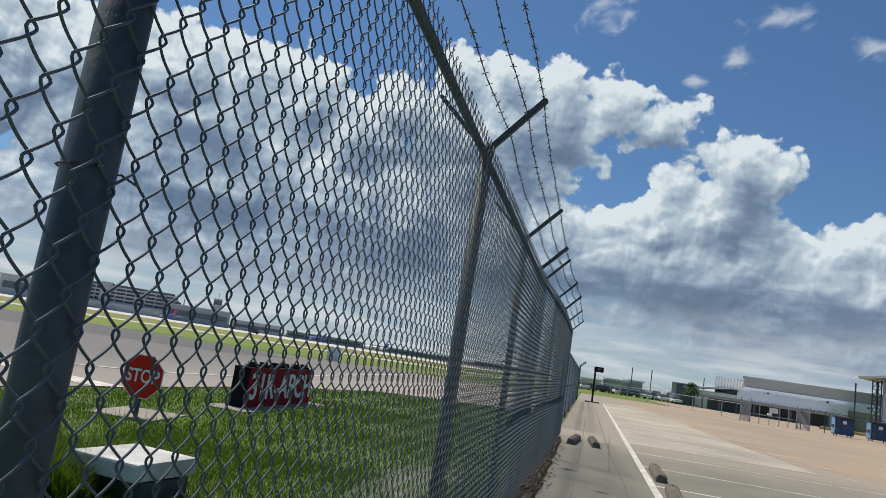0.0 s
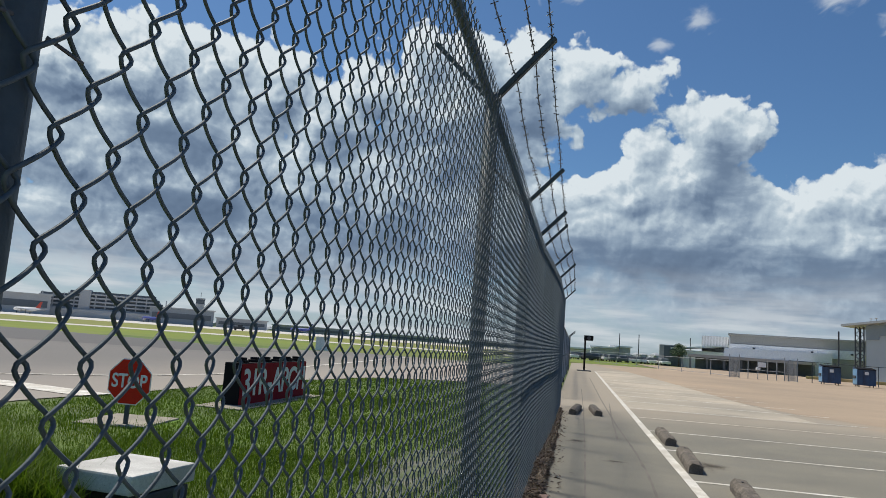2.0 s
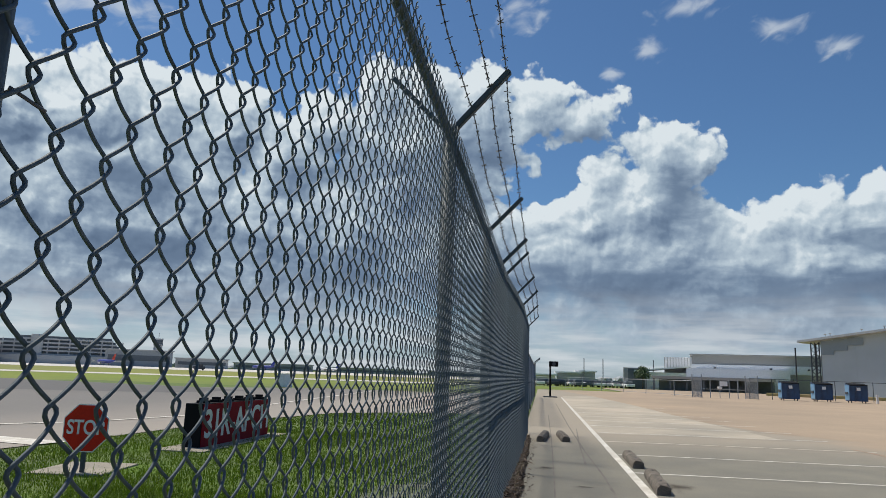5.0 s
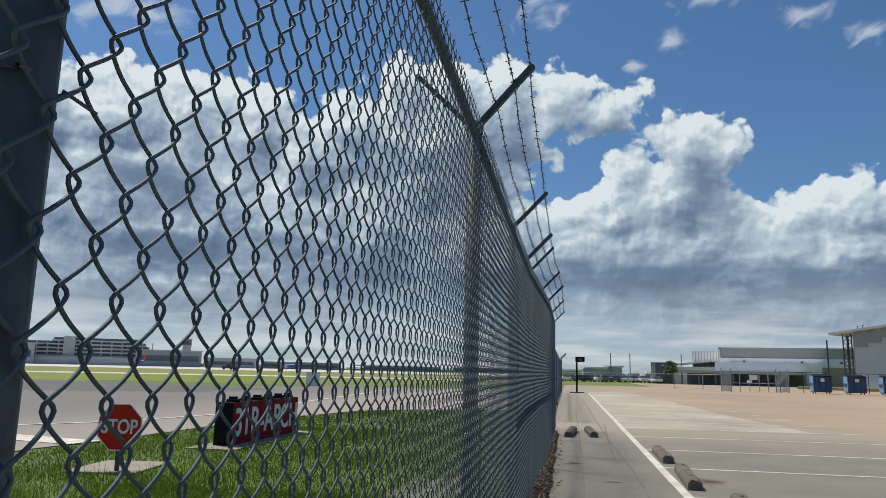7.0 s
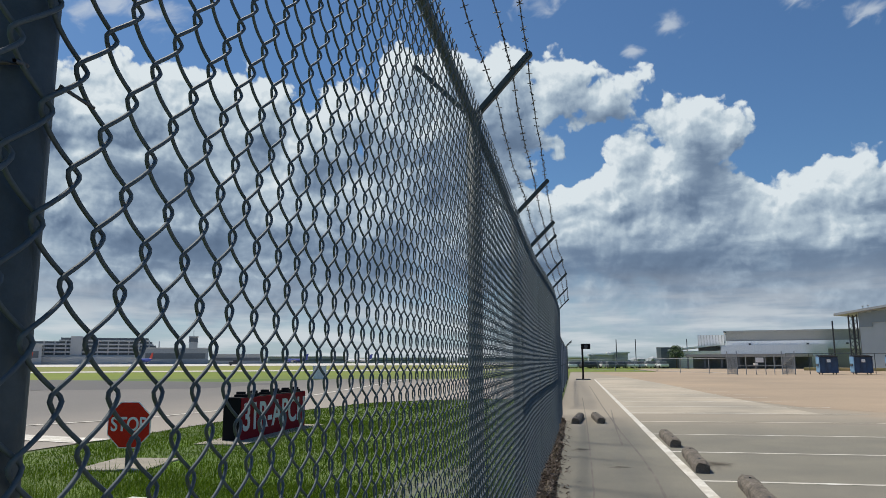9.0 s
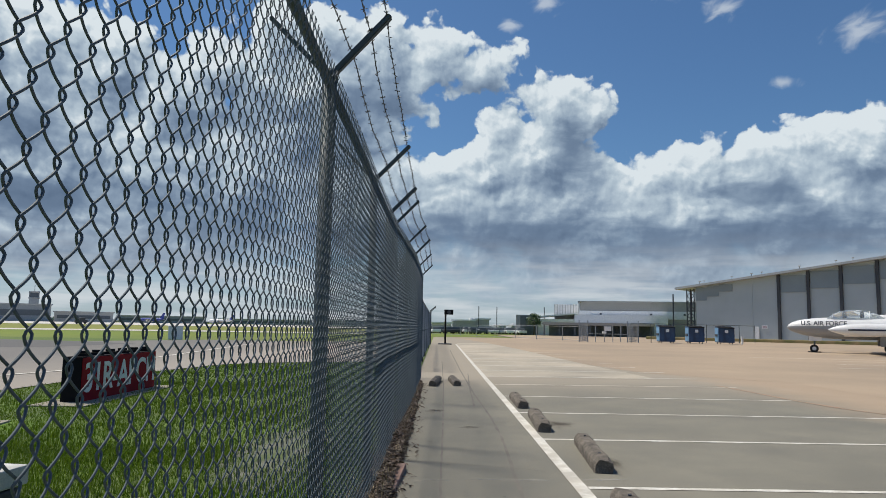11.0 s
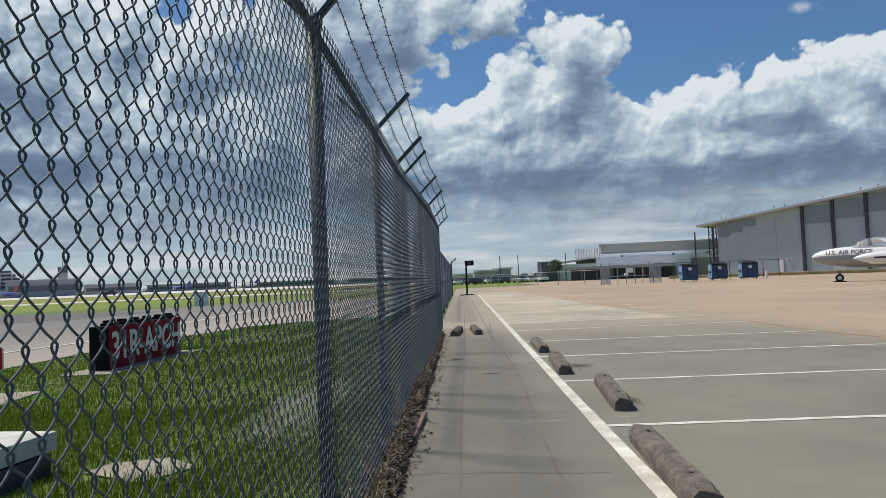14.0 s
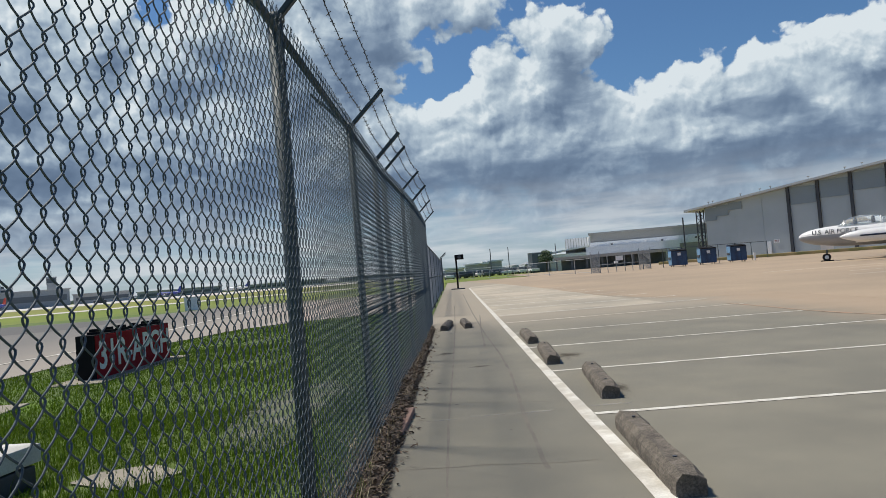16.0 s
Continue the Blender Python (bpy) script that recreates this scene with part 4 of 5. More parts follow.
def grass():
    rnd = np.random.RandomState(3)

    def blades(n, x0, x1, y0, y1, h0, h1, w, clump=0.6):
        x = rnd.uniform(x0, x1, n)
        y = rnd.uniform(y0, y1, n)
        keep = ~((np.abs(x + 3.02) < 0.36) & (np.abs(y - 5.94) < 0.36)) & ~((np.abs(x + 5.95) < 0.5) & (np.abs(y - 10.22) < 0.62))
        keep &= ~(((x + 1.2) / 0.6) ** 2 + ((y - 8.9) / 1.85) ** 2 < rnd.uniform(0.15, 1.1, n))
        keep &= ~((np.abs(x + 1.93) < 0.42) & (np.abs(y - 6.22) < 0.3) & (rnd.random_sample(n) < 0.93))
        keep &= ~((x < -5.6) & (x > -6.15) & (y > 12.9) & (y < 16.8))
        keep &= x > np.interp(y, [2, 14.5, 19, 25.6, 27.6, 29.5], [-8.6, -8.3, -8.2, -6.9, -5.2, -1.2]) + rnd.uniform(-0.08, 0.2, n)
        x, y = x[keep], y[keep]
        k = len(x)
        tuft = np.array([noise.noise((float(a) * clump, float(b) * clump, 5)) for a, b in zip(x, y)])
        h = (h0 + (h1 - h0) * rnd.random_sample(k) ** 2) * (1 + 0.9 * np.clip(tuft, -0.6, 1))
        a = rnd.uniform(0, 2 * np.pi, k)
        lean = rnd.uniform(0.1, 0.9, k) * h
        dx, dy = np.cos(a), np.sin(a)
        sx, sy = -dy * w / 2, dx * w / 2
        z = np.full(k, -0.03)
        p = np.stack([x, y, z], 1)
        s = np.stack([sx, sy, 0 * sx], 1)
        mid = p + np.stack([dx * lean * 0.3, dy * lean * 0.3, h * 0.65], 1)
        tip = p + np.stack([dx * lean, dy * lean, h], 1)
        v = np.stack([p - s, p + s, mid + s * 0.8, mid - s * 0.8, tip + s * 0.15, tip - s * 0.15], 1).reshape(-1, 3)
        b = np.arange(k) * 6
        f = np.concatenate([np.stack([b, b + 1, b + 2, b + 3], 1), np.stack([b + 3, b + 2, b + 4, b + 5], 1)])
        return v, f

    for n, args in ((75000, (-5.0, -0.12, 2.2, 9.0, 0.025, 0.09, 0.0065)), (65000, (-8.6, -0.12, 8.0, 18.0, 0.02, 0.07, 0.011)), (22000, (-8.6, -0.12, 17.0, 29.0, 0.02, 0.06, 0.026)),
                    (2200, (-6.5, -0.3, 3.5, 12.0, 0.10, 0.26, 0.007)), (5000, (-5.0, -3.35, 4.6, 5.75, 0.18, 0.50, 0.009)), (4500, (-5.2, -3.38, 5.2, 6.6, 0.18, 0.50, 0.010)), (1200, (-3.8, -3.1, 5.2, 5.58, 0.16, 0.42, 0.010)), (900, (-0.25, 0.06, 2.6, 5.6, 0.05, 0.20, 0.006))):
        v, f = blades(n, *args)
        tagged(new("grass", fast_mesh("grass", v, f, M_BLADE, False)), "long green grass blades in uneven tufts", "grass", "", "stuff")


grass()


# ---- far airfield buildings ----
def polar(az, r):
    return r * math.sin(radians(az)), r * math.cos(radians(az))


def parking_garage():
    x, y = polar(-35.9, 620)
    g = thing("parking_garage", "long grey multi-deck parking garage beside the terminal", "parking garage", pose(x, y, 0, 0, 0, 36 - 4))
    L = 96
    for k in range(5):
        z = 6 + k * 2.9
        x0 = -L / 2 + (0 if k < 4 else 20)
        part("deck", box(x0, -2, z, L / 2 - k * 3, 26, z + 1.25), M_TERM, g)
        # solid block, its dark colour stands for the shade inside the deck
        part("opening", box(x0 + 1, 0, z + 1.25, L / 2 - k * 3 - 1, 25, z + 2.9), M_TERMD, g, "dark block for the shade in the open deck")
    for i in range(13):
        part("column", box(-L / 2 + 2 + i * 7.4, -1.6, 0, -L / 2 + 2.9 + i * 7.4, -0.8, 18), M_TERM, g)
    part("stair_tower", box(-20, -3, 0, -12, 8, 21.5), M_TERM, g)
    part("base", box(-L / 2 - 8, -6, -1, L / 2 + 14, 20, 6), M_TERM, g)


parking_garage()


def control_tower():
    x, y = polar(-29.5, 640)
    t = thing("control_tower", "grey airport control tower with a wider glazed cab", "tower", pose(x, y, 0, 0, 0, 29))
    part("shaft", box(-3.4, -3.4, -1, 3.4, 3.4, 17.5, 0.3), M_TERM, t)
    part("balcony", box(-3.9, -3.9, 17.5, 3.9, 3.9, 18.4, 0.2), M_TERM, t)
    part("cab", box(-3.5, -3.5, 18.4, 3.5, 3.5, 22.0, 0.4), M_TERMD, t, "dark glazed cab")
    part("roof", box(-3.8, -3.8, 22.0, 3.8, 3.8, 23.2, 0.2), M_TERM, t)
    part("aerial", tube((0, 0, 23), (0, 0, 28), 0.2, 6), M_TERMD, t)


control_tower()


def terminal_block(az0, az1, r, h, material, label):
    x0, y0 = polar(az0, r)
    x1, y1 = polar(az1, r)
    L = math.hypot(x1 - x0, y1 - y0)
    b = thing("terminal_building", label, "terminal", pose((x0 + x1) / 2, (y0 + y1) / 2, 0, 0, 0, math.degrees(math.atan2(y1 - y0, x1 - x0))))
    part("wall", box(-L / 2, 0, -1, L / 2, 20, h), material, b)
    part("roof", box(-L / 2 - 1, -1, h, L / 2 + 1, 21, h + 0.8), M_TERM, b)
    part("window_band", box(-L / 2 + 2, -0.3, h * 0.35, L / 2 - 2, 0, h * 0.7), M_TERMD, b, "dark ribbon of windows")


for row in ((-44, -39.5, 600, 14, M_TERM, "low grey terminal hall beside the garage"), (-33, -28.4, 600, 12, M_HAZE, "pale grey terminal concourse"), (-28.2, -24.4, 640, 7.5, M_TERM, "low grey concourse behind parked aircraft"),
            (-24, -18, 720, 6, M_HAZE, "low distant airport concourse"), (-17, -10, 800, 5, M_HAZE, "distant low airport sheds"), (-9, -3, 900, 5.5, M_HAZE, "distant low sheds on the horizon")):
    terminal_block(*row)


def tree_line():
    rnd = random.Random(8)
    bm = bmesh.new()
    for i in range(420):
        az = rnd.uniform(-48, 48)
        r = rnd.uniform(1000, 1300)
        x, y = polar(az, r)
        h = rnd.uniform(3, 8) * (0.6 + 0.6 * abs(noise.noise((az * 0.3, 0, 0))))
        bmesh.ops.create_icosphere(bm, subdivisions=1, radius=1, matrix=Matrix.LocRotScale((x, y, h * 0.4), Euler((0, 0, rnd.random() * 6)), (rnd.uniform(8, 22), 8, h)))
    for v in bm.verts:
        v.co += Vector((0, 0, 1.2 * noise.noise(v.co * 0.15)))
    # the woods take the haze colour, not a leaf green
    single("far_woods", bm, M_HAZE, "line of woods on the horizon with blue-grey haze in its colour", "woods", "stuff")


tree_line()


def loft(sections, n=24, bm=None, keep=None):
    """Skin over rings (station, centre height, half width, half height) along local x."""
    out = bm or bmesh.new()
    rings = []
    for s, zc, hw, hh in sections:
        rings.append([out.verts.new((s, hw * math.cos(2 * math.pi * k / n), zc + hh * math.sin(2 * math.pi * k / n))) for k in range(n)])
    for a, b in zip(rings[:-1], rings[1:]):
        for k in range(n):
            if keep is None or keep((k + 0.5) / n):
                out.faces.new((a[k], a[(k + 1) % n], b[(k + 1) % n], b[k]))
    loose = [v for v in out.verts if not v.link_faces]
    bmesh.ops.delete(out, geom=loose, context="VERTS")
    if keep is None:
        out.faces.new(rings[0])
        out.faces.new(rings[-1][::-1])
    bmesh.ops.recalc_face_normals(out, faces=out.faces)
    return out


def airliner(az, r, head, body, tail, label):
    x, y = polar(az, r)
    a = thing("airliner", label, "airliner", pose(x, y, 0, 0, 0, head) @ Matrix.Scale(0.7, 4), "parked airliners")
    part("fuselage", loft([(-18, 5.2, 0.3, 0.4), (-12, 4.6, 1.5, 1.5), (-8, 4.2, 1.9, 1.9), (12, 4.2, 1.9, 1.9), (15.5, 4.0, 1.5, 1.5), (17.5, 3.8, 0.3, 0.4)], 14), body, a, smooth=True)
    bm = bmesh.new()
    v = [bm.verts.new(p) for p in ((-11.5, 0.15, 5.6), (-17.5, 0.15, 5.6), (-19.5, 0.15, 12), (-16.8, 0.15, 12))]
    f = bm.faces.new(v)
    r_ = bmesh.ops.extrude_face_region(bm, geom=[f])
    bmesh.ops.translate(bm, vec=(0, -0.3, 0), verts=[q for q in r_["geom"] if isinstance(q, bmesh.types.BMVert)])
    part("tail_fin", bm, tail, a, "coloured tail fin")
    for s in (-1, 1):
        bm = bmesh.new()
        v = [bm.verts.new(p) for p in ((4, s * 1.6, 3.6), (-2.5, s * 1.6, 3.6), (-6.5, s * 16, 4.4), (-4.5, s * 16, 4.4))]
        f = bm.faces.new(v)
        r_ = bmesh.ops.extrude_face_region(bm, geom=[f])
        bmesh.ops.translate(bm, vec=(0, 0, 0.4), verts=[q for q in r_["geom"] if isinstance(q, bmesh.types.BMVert)])
        part("wing", bm, M_GREYWALL, a)
        part("engine", tube((3.5, s * 5, 2.4), (0, s * 5, 2.4), 0.95, 12), M_GREYWALL, a)
    for px, py in ((13, 0), (-2, 2.6), (-2, -2.6)):
        part("landing_gear", tube((px, py, 0), (px, py, 3.0), 0.3, 8), M_DARK, a)


M_AIRBLUE = mat("airliner_blue", (0.06, 0.08, 0.32), 0.4, 0, 0.05, 0.1, 5, 0)
M_AIRRED = mat("airliner_red", (0.55, 0.06, 0.03), 0.4, 0, 0.05, 0.1, 5, 0)
airliner(-32.9, 575, 150, M_AIRBLUE, M_AIRRED, "blue airliner with a red tail parked at the terminal")
airliner(-21.8, 640, 160, M_AIRBLUE, M_AIRBLUE, "blue airliner far across the apron")
airliner(-16.9, 680, 170, M_WHITE, M_AIRBLUE, "white airliner with a blue tail far off")
airliner(-40.9, 560, 170, M_WHITE, M_AIRRED, "white airliner beside the terminal hall")


def apron_truck():
    x, y = polar(-26.4, 300)
    t = thing("service_truck", "small dark service truck on the far runway edge", "truck", pose(x, y, 0, 0, 0, 30))
    part("body", box(-2.2, -1, 0.5, 2.2, 1, 1.6, 0.15), M_DARK, t)
    part("cab", box(-0.6, -0.95, 1.6, 1.4, 0.95, 2.4, 0.2), M_DARK, t)
    for px in (-1.4, 1.4):
        for py in (-1.0, 1.0):
            part("wheel", tube((px, py - 0.1, 0.4), (px, py + 0.1, 0.4), 0.4, 12), M_RUBBER, t)


apron_truck()


def utility_box():
    x, y = polar(-19.5, 62)
    u = thing("utility_cabinet", "small grey cabinet in the airfield grass", "cabinet", pose(x, y, 0, 0, 0, 18))
    part("body", box(-0.55, -0.3, 0, 0.55, 0.3, 1.05, 0.03), M_PALEWALL, u)
    part("lid", box(-0.6, -0.34, 1.05, 0.6, 0.34, 1.12, 0.01), M_PALEWALL, u)


utility_box()


# ---- apron side ----
def dumpster(x, y, rz, label):
    d = thing("dumpster", label, "dumpster", pose(x, y, 0, 0, 0, rz) @ Matrix.Diagonal((0.80, 1.0, 1.13, 1.0)), "dumpsters by the hangar")
    bm = box(-1.05, -0.85, 0.16, 1.05, 0.85, 1.75, 0.02)
    for v in bm.verts:
        if v.co.z > 1 and v.co.y < 0:
            v.co.z -= 0.18
    part("body", bm, M_BLUE, d)
    for x0 in (-0.98, -0.33, 0.33, 0.98):
        part("rib", box(x0 - 0.04, -0.90, 0.2, x0 + 0.04, -0.85, 1.5, 0.008), M_BLUE, d)
    # overlay that puts the sunlight on the left side into its colour
    part("side_panel", box(-1.09, -0.8, 0.25, -1.052, 0.8, 1.55, 0.01), M_SUNBLUE, d, "light blue side with sunlight in its colour")
    for s in (-1, 1):
        part("fork_pocket", box(s * 1.13 - 0.06, -0.5, 0.75, s * 1.13 + 0.06, 0.5, 0.98, 0.015), M_DARK, d)
        lid = part("lid", box(min(0, s * 1.05) + 0.02, -0.88, 1.63, max(0, s * 1.05) - 0.02, 0.88, 1.70, 0.02), M_BLACK, d, "black plastic lid")
        lid.rotation_euler = (radians(5), 0, 0)
    part("label", box(-0.22, -0.862, 1.1, 0.22, -0.853, 1.38, 0.002), M_PALEWALL, d, "small pale sticker")
    for x0 in (-0.8, 0.8):
        for y0 in (-0.6, 0.6):
            part("caster", tube((x0 - 0.04, y0, 0.09), (x0 + 0.04, y0, 0.09), 0.09, 10), M_RUBBER, d)


dumpster(25.95, 80.0, -6, "blue steel dumpster with black lids and side painted sunlit")
dumpster(29.4, 80.6, -6, "blue steel dumpster with black lids and open gap")
dumpster(32.6, 80.2, -8, "blue steel dumpster with black lids by the kerb")


def jet():
    A = Vector((28.35, 53.2, 0))
    j = thing("jet_trainer", "white military jet trainer with grey belly, parked", "jet", pose(A.x, A.y, 0, 0, 0, 180 - 27.8))
    sec = [(1.74, 1.83, 0.03, 0.03), (1.66, 1.84, 0.17, 0.18), (1.45, 1.85, 0.32, 0.33), (1.05, 1.85, 0.47, 0.48), (0.5, 1.83, 0.59, 0.61), (-0.2, 1.81, 0.67, 0.71), (-1.2, 1.79, 0.72, 0.78),
           (-3.0, 1.78, 0.78, 0.80), (-5.0, 1.80, 0.84, 0.80), (-7.0, 1.86, 0.80, 0.76), (-9.0, 1.95, 0.60, 0.60), (-10.6, 2.0, 0.40, 0.40)]
    part("fuselage", loft(sec, 32, keep=lambda a: 0.02 < a < 0.48), M_JET, j, "white upper fuselage", True)
    part("belly", loft(sec, 32, keep=lambda a: not 0.02 < a < 0.48), M_JETGREY, j, "grey lower fuselage", True)
    part("exhaust", tube((-10.55, 0, 2.0), (-10.9, 0, 2.0), 0.38, 20), M_DARK, j)
    can = [(-0.9, 2.46, 0.36, 0.03), (-1.25, 2.47, 0.43, 0.33), (-1.7, 2.48, 0.46, 0.55), (-2.4, 2.5, 0.47, 0.64), (-3.2, 2.5, 0.46, 0.60), (-3.9, 2.5, 0.42, 0.42), (-4.5, 2.5, 0.34, 0.16)]
    c = part("canopy", loft(can, 24, keep=lambda a: a < 0.5), M_GLASS, j, "clear bubble canopy", True)
    for s, w, h in ((-1.3, 0.44, 0.37), (-3.6, 0.45, 0.53)):
        pts = [(s, w * 1.02 * math.cos(math.pi * k / 16), 2.48 + h * 1.03 * math.sin(math.pi * k / 16)) for k in range(17)]
        v, f = tubes([pts], 0.03, 6)
        ob = new("canopy_frame", fast_mesh("canopy_frame", v, f, M_JET))
        ob.parent = c
    part("spine", loft([(-3.7, 2.5, 0.30, 0.3), (-4.6, 2.45, 0.34, 0.34), (-6.2, 2.3, 0.3, 0.3), (-8.5, 2.3, 0.2, 0.2)], 16), M_JET, j, smooth=True)
    for s in (-1.9, -3.0):
        st = part("seat", box(s - 0.25, -0.24, 2.2, s, 0.24, 2.86, 0.06), M_DARK, j)
        part("headrest", box(s - 0.22, -0.13, 2.86, s - 0.06, 0.13, 2.98, 0.03), M_BLACK, st)
    for side in (1, -1):
        bm = bmesh.new()
        lo = [(-2.6, side * 0.7, 1.42), (-5.6, side * 0.7, 1.42), (-4.7, side * 5.3, 1.60), (-3.2, side * 5.3, 1.60)]
        v = [bm.verts.new(p) for p in lo]
        v2 = [bm.verts.new((p[0], p[1], p[2] + (0.26 if abs(p[1]) < 1 else 0.1))) for p in lo]
        bm.faces.new(v)
        bm.faces.new(v2[::-1])
        for k in range(4):
            bm.faces.new((v[k], v[(k + 1) % 4], v2[(k + 1) % 4], v2[k]))
        bmesh.ops.recalc_face_normals(bm, faces=bm.faces)
        bmesh.ops.bevel(bm, geom=bm.edges[:], offset=0.04, segments=2, affect="EDGES")
        part("wing", bm, M_JET, j)
        tk = [(-0.85, 1.66, 0.02, 0.02), (-1.05, 1.66, 0.13, 0.13), (-1.5, 1.66, 0.28, 0.28), (-2.2, 1.66, 0.39, 0.39), (-3.2, 1.66, 0.43, 0.43), (-4.3, 1.66, 0.40, 0.40), (-5.2, 1.66, 0.26, 0.26), (-5.9, 1.66, 0.03, 0.03)]
        bm = loft(tk, 24)
        bmesh.ops.translate(bm, vec=(0, side * 5.62, 0), verts=bm.verts)
        t = part("tip_tank", bm, M_JET, j, "white wing-tip fuel tank", True)
        bm = loft([(s, 1.66, h + 0.006, h + 0.006) for s, z, h, hh in [(-2.0, 0, 0.365, 0), *tk[3:7]]], 48, keep=lambda a: 0.47 < a < 0.53 or a > 0.97 or a < 0.03)
        bmesh.ops.translate(bm, vec=(0, side * 5.62, 0), verts=bm.verts)
        part("stripe", bm, M_NAVY, t, "navy blue stripe")
        bm = tube((-4.9, side * 1.55, 0.36), (-4.9, side * 1.75, 0.36), 0.36, 20)
        w = part("main_wheel", bm, M_RUBBER, j, smooth=False)
        part("strut", tube((-4.9, side * 1.45, 0.36), (-4.7, side * 1.35, 1.5), 0.07, 10), M_POST, j)
        part("gear_door", box(-5.6, side * 1.3 - 0.02, 0.55, -4.1, side * 1.3 + 0.02, 1.35, 0.01), M_JETGREY, j)
        bm = loft([(-1.9, 1.55, 0.20, 0.34), (-2.6, 1.55, 0.26, 0.36), (-4.5, 1.6, 0.1, 0.2)], 16)
        bmesh.ops.translate(bm, vec=(0, side * 0.82, 0), verts=bm.verts)
        part("air_intake", bm, M_JET, j, smooth=True)
        part("tailplane", box(-10.4, min(0.2 * side, 2.2 * side), 2.3, -9.4, max(0.2 * side, 2.2 * side), 2.38, 0.02), M_JET, j)
    bm = bmesh.new()
    v = [bm.verts.new(p) for p in ((-8.0, 0.05, 2.4), (-10.4, 0.05, 2.4), (-10.5, 0.05, 3.9), (-9.7, 0.05, 3.9))]
    fc = bm.faces.new(v)
    r_ = bmesh.ops.extrude_face_region(bm, geom=[fc])
    bmesh.ops.translate(bm, vec=(0, -0.1, 0), verts=[q for q in r_["geom"] if isinstance(q, bmesh.types.BMVert)])
    part("tail_fin", bm, M_JET, j)
    w = part("nose_wheel", tube((0, -0.09, 0.29), (0, 0.09, 0.29), 0.29, 24), M_RUBBER, j, "black tyre of the nose wheel")
    part("hub", tube((0, -0.1, 0.29), (0, 0.1, 0.29), 0.14, 16), M_WHITE, w, "pale wheel hub")
    part("nose_strut", tube((0.0, 0, 0.29), (-0.08, 0, 1.25), 0.06, 10), M_POST, j)
    part("gear_door", box(-0.5, 0.18, 0.85, 0.35, 0.20, 1.25, 0.01), M_JET, j)
    part("wheel_chock", box(-0.45, -0.3, 0, 0.42, 0.3, 0.07, 0.01), M_BLACK, j)
    lettering("lettering", "U.S. AIR FORCE", 0.46, M_NAVY, j, pose(-0.66, 0.735, 2.12, 78, 0, 180) , 0.95, "dark block lettering along the nose")


jet()


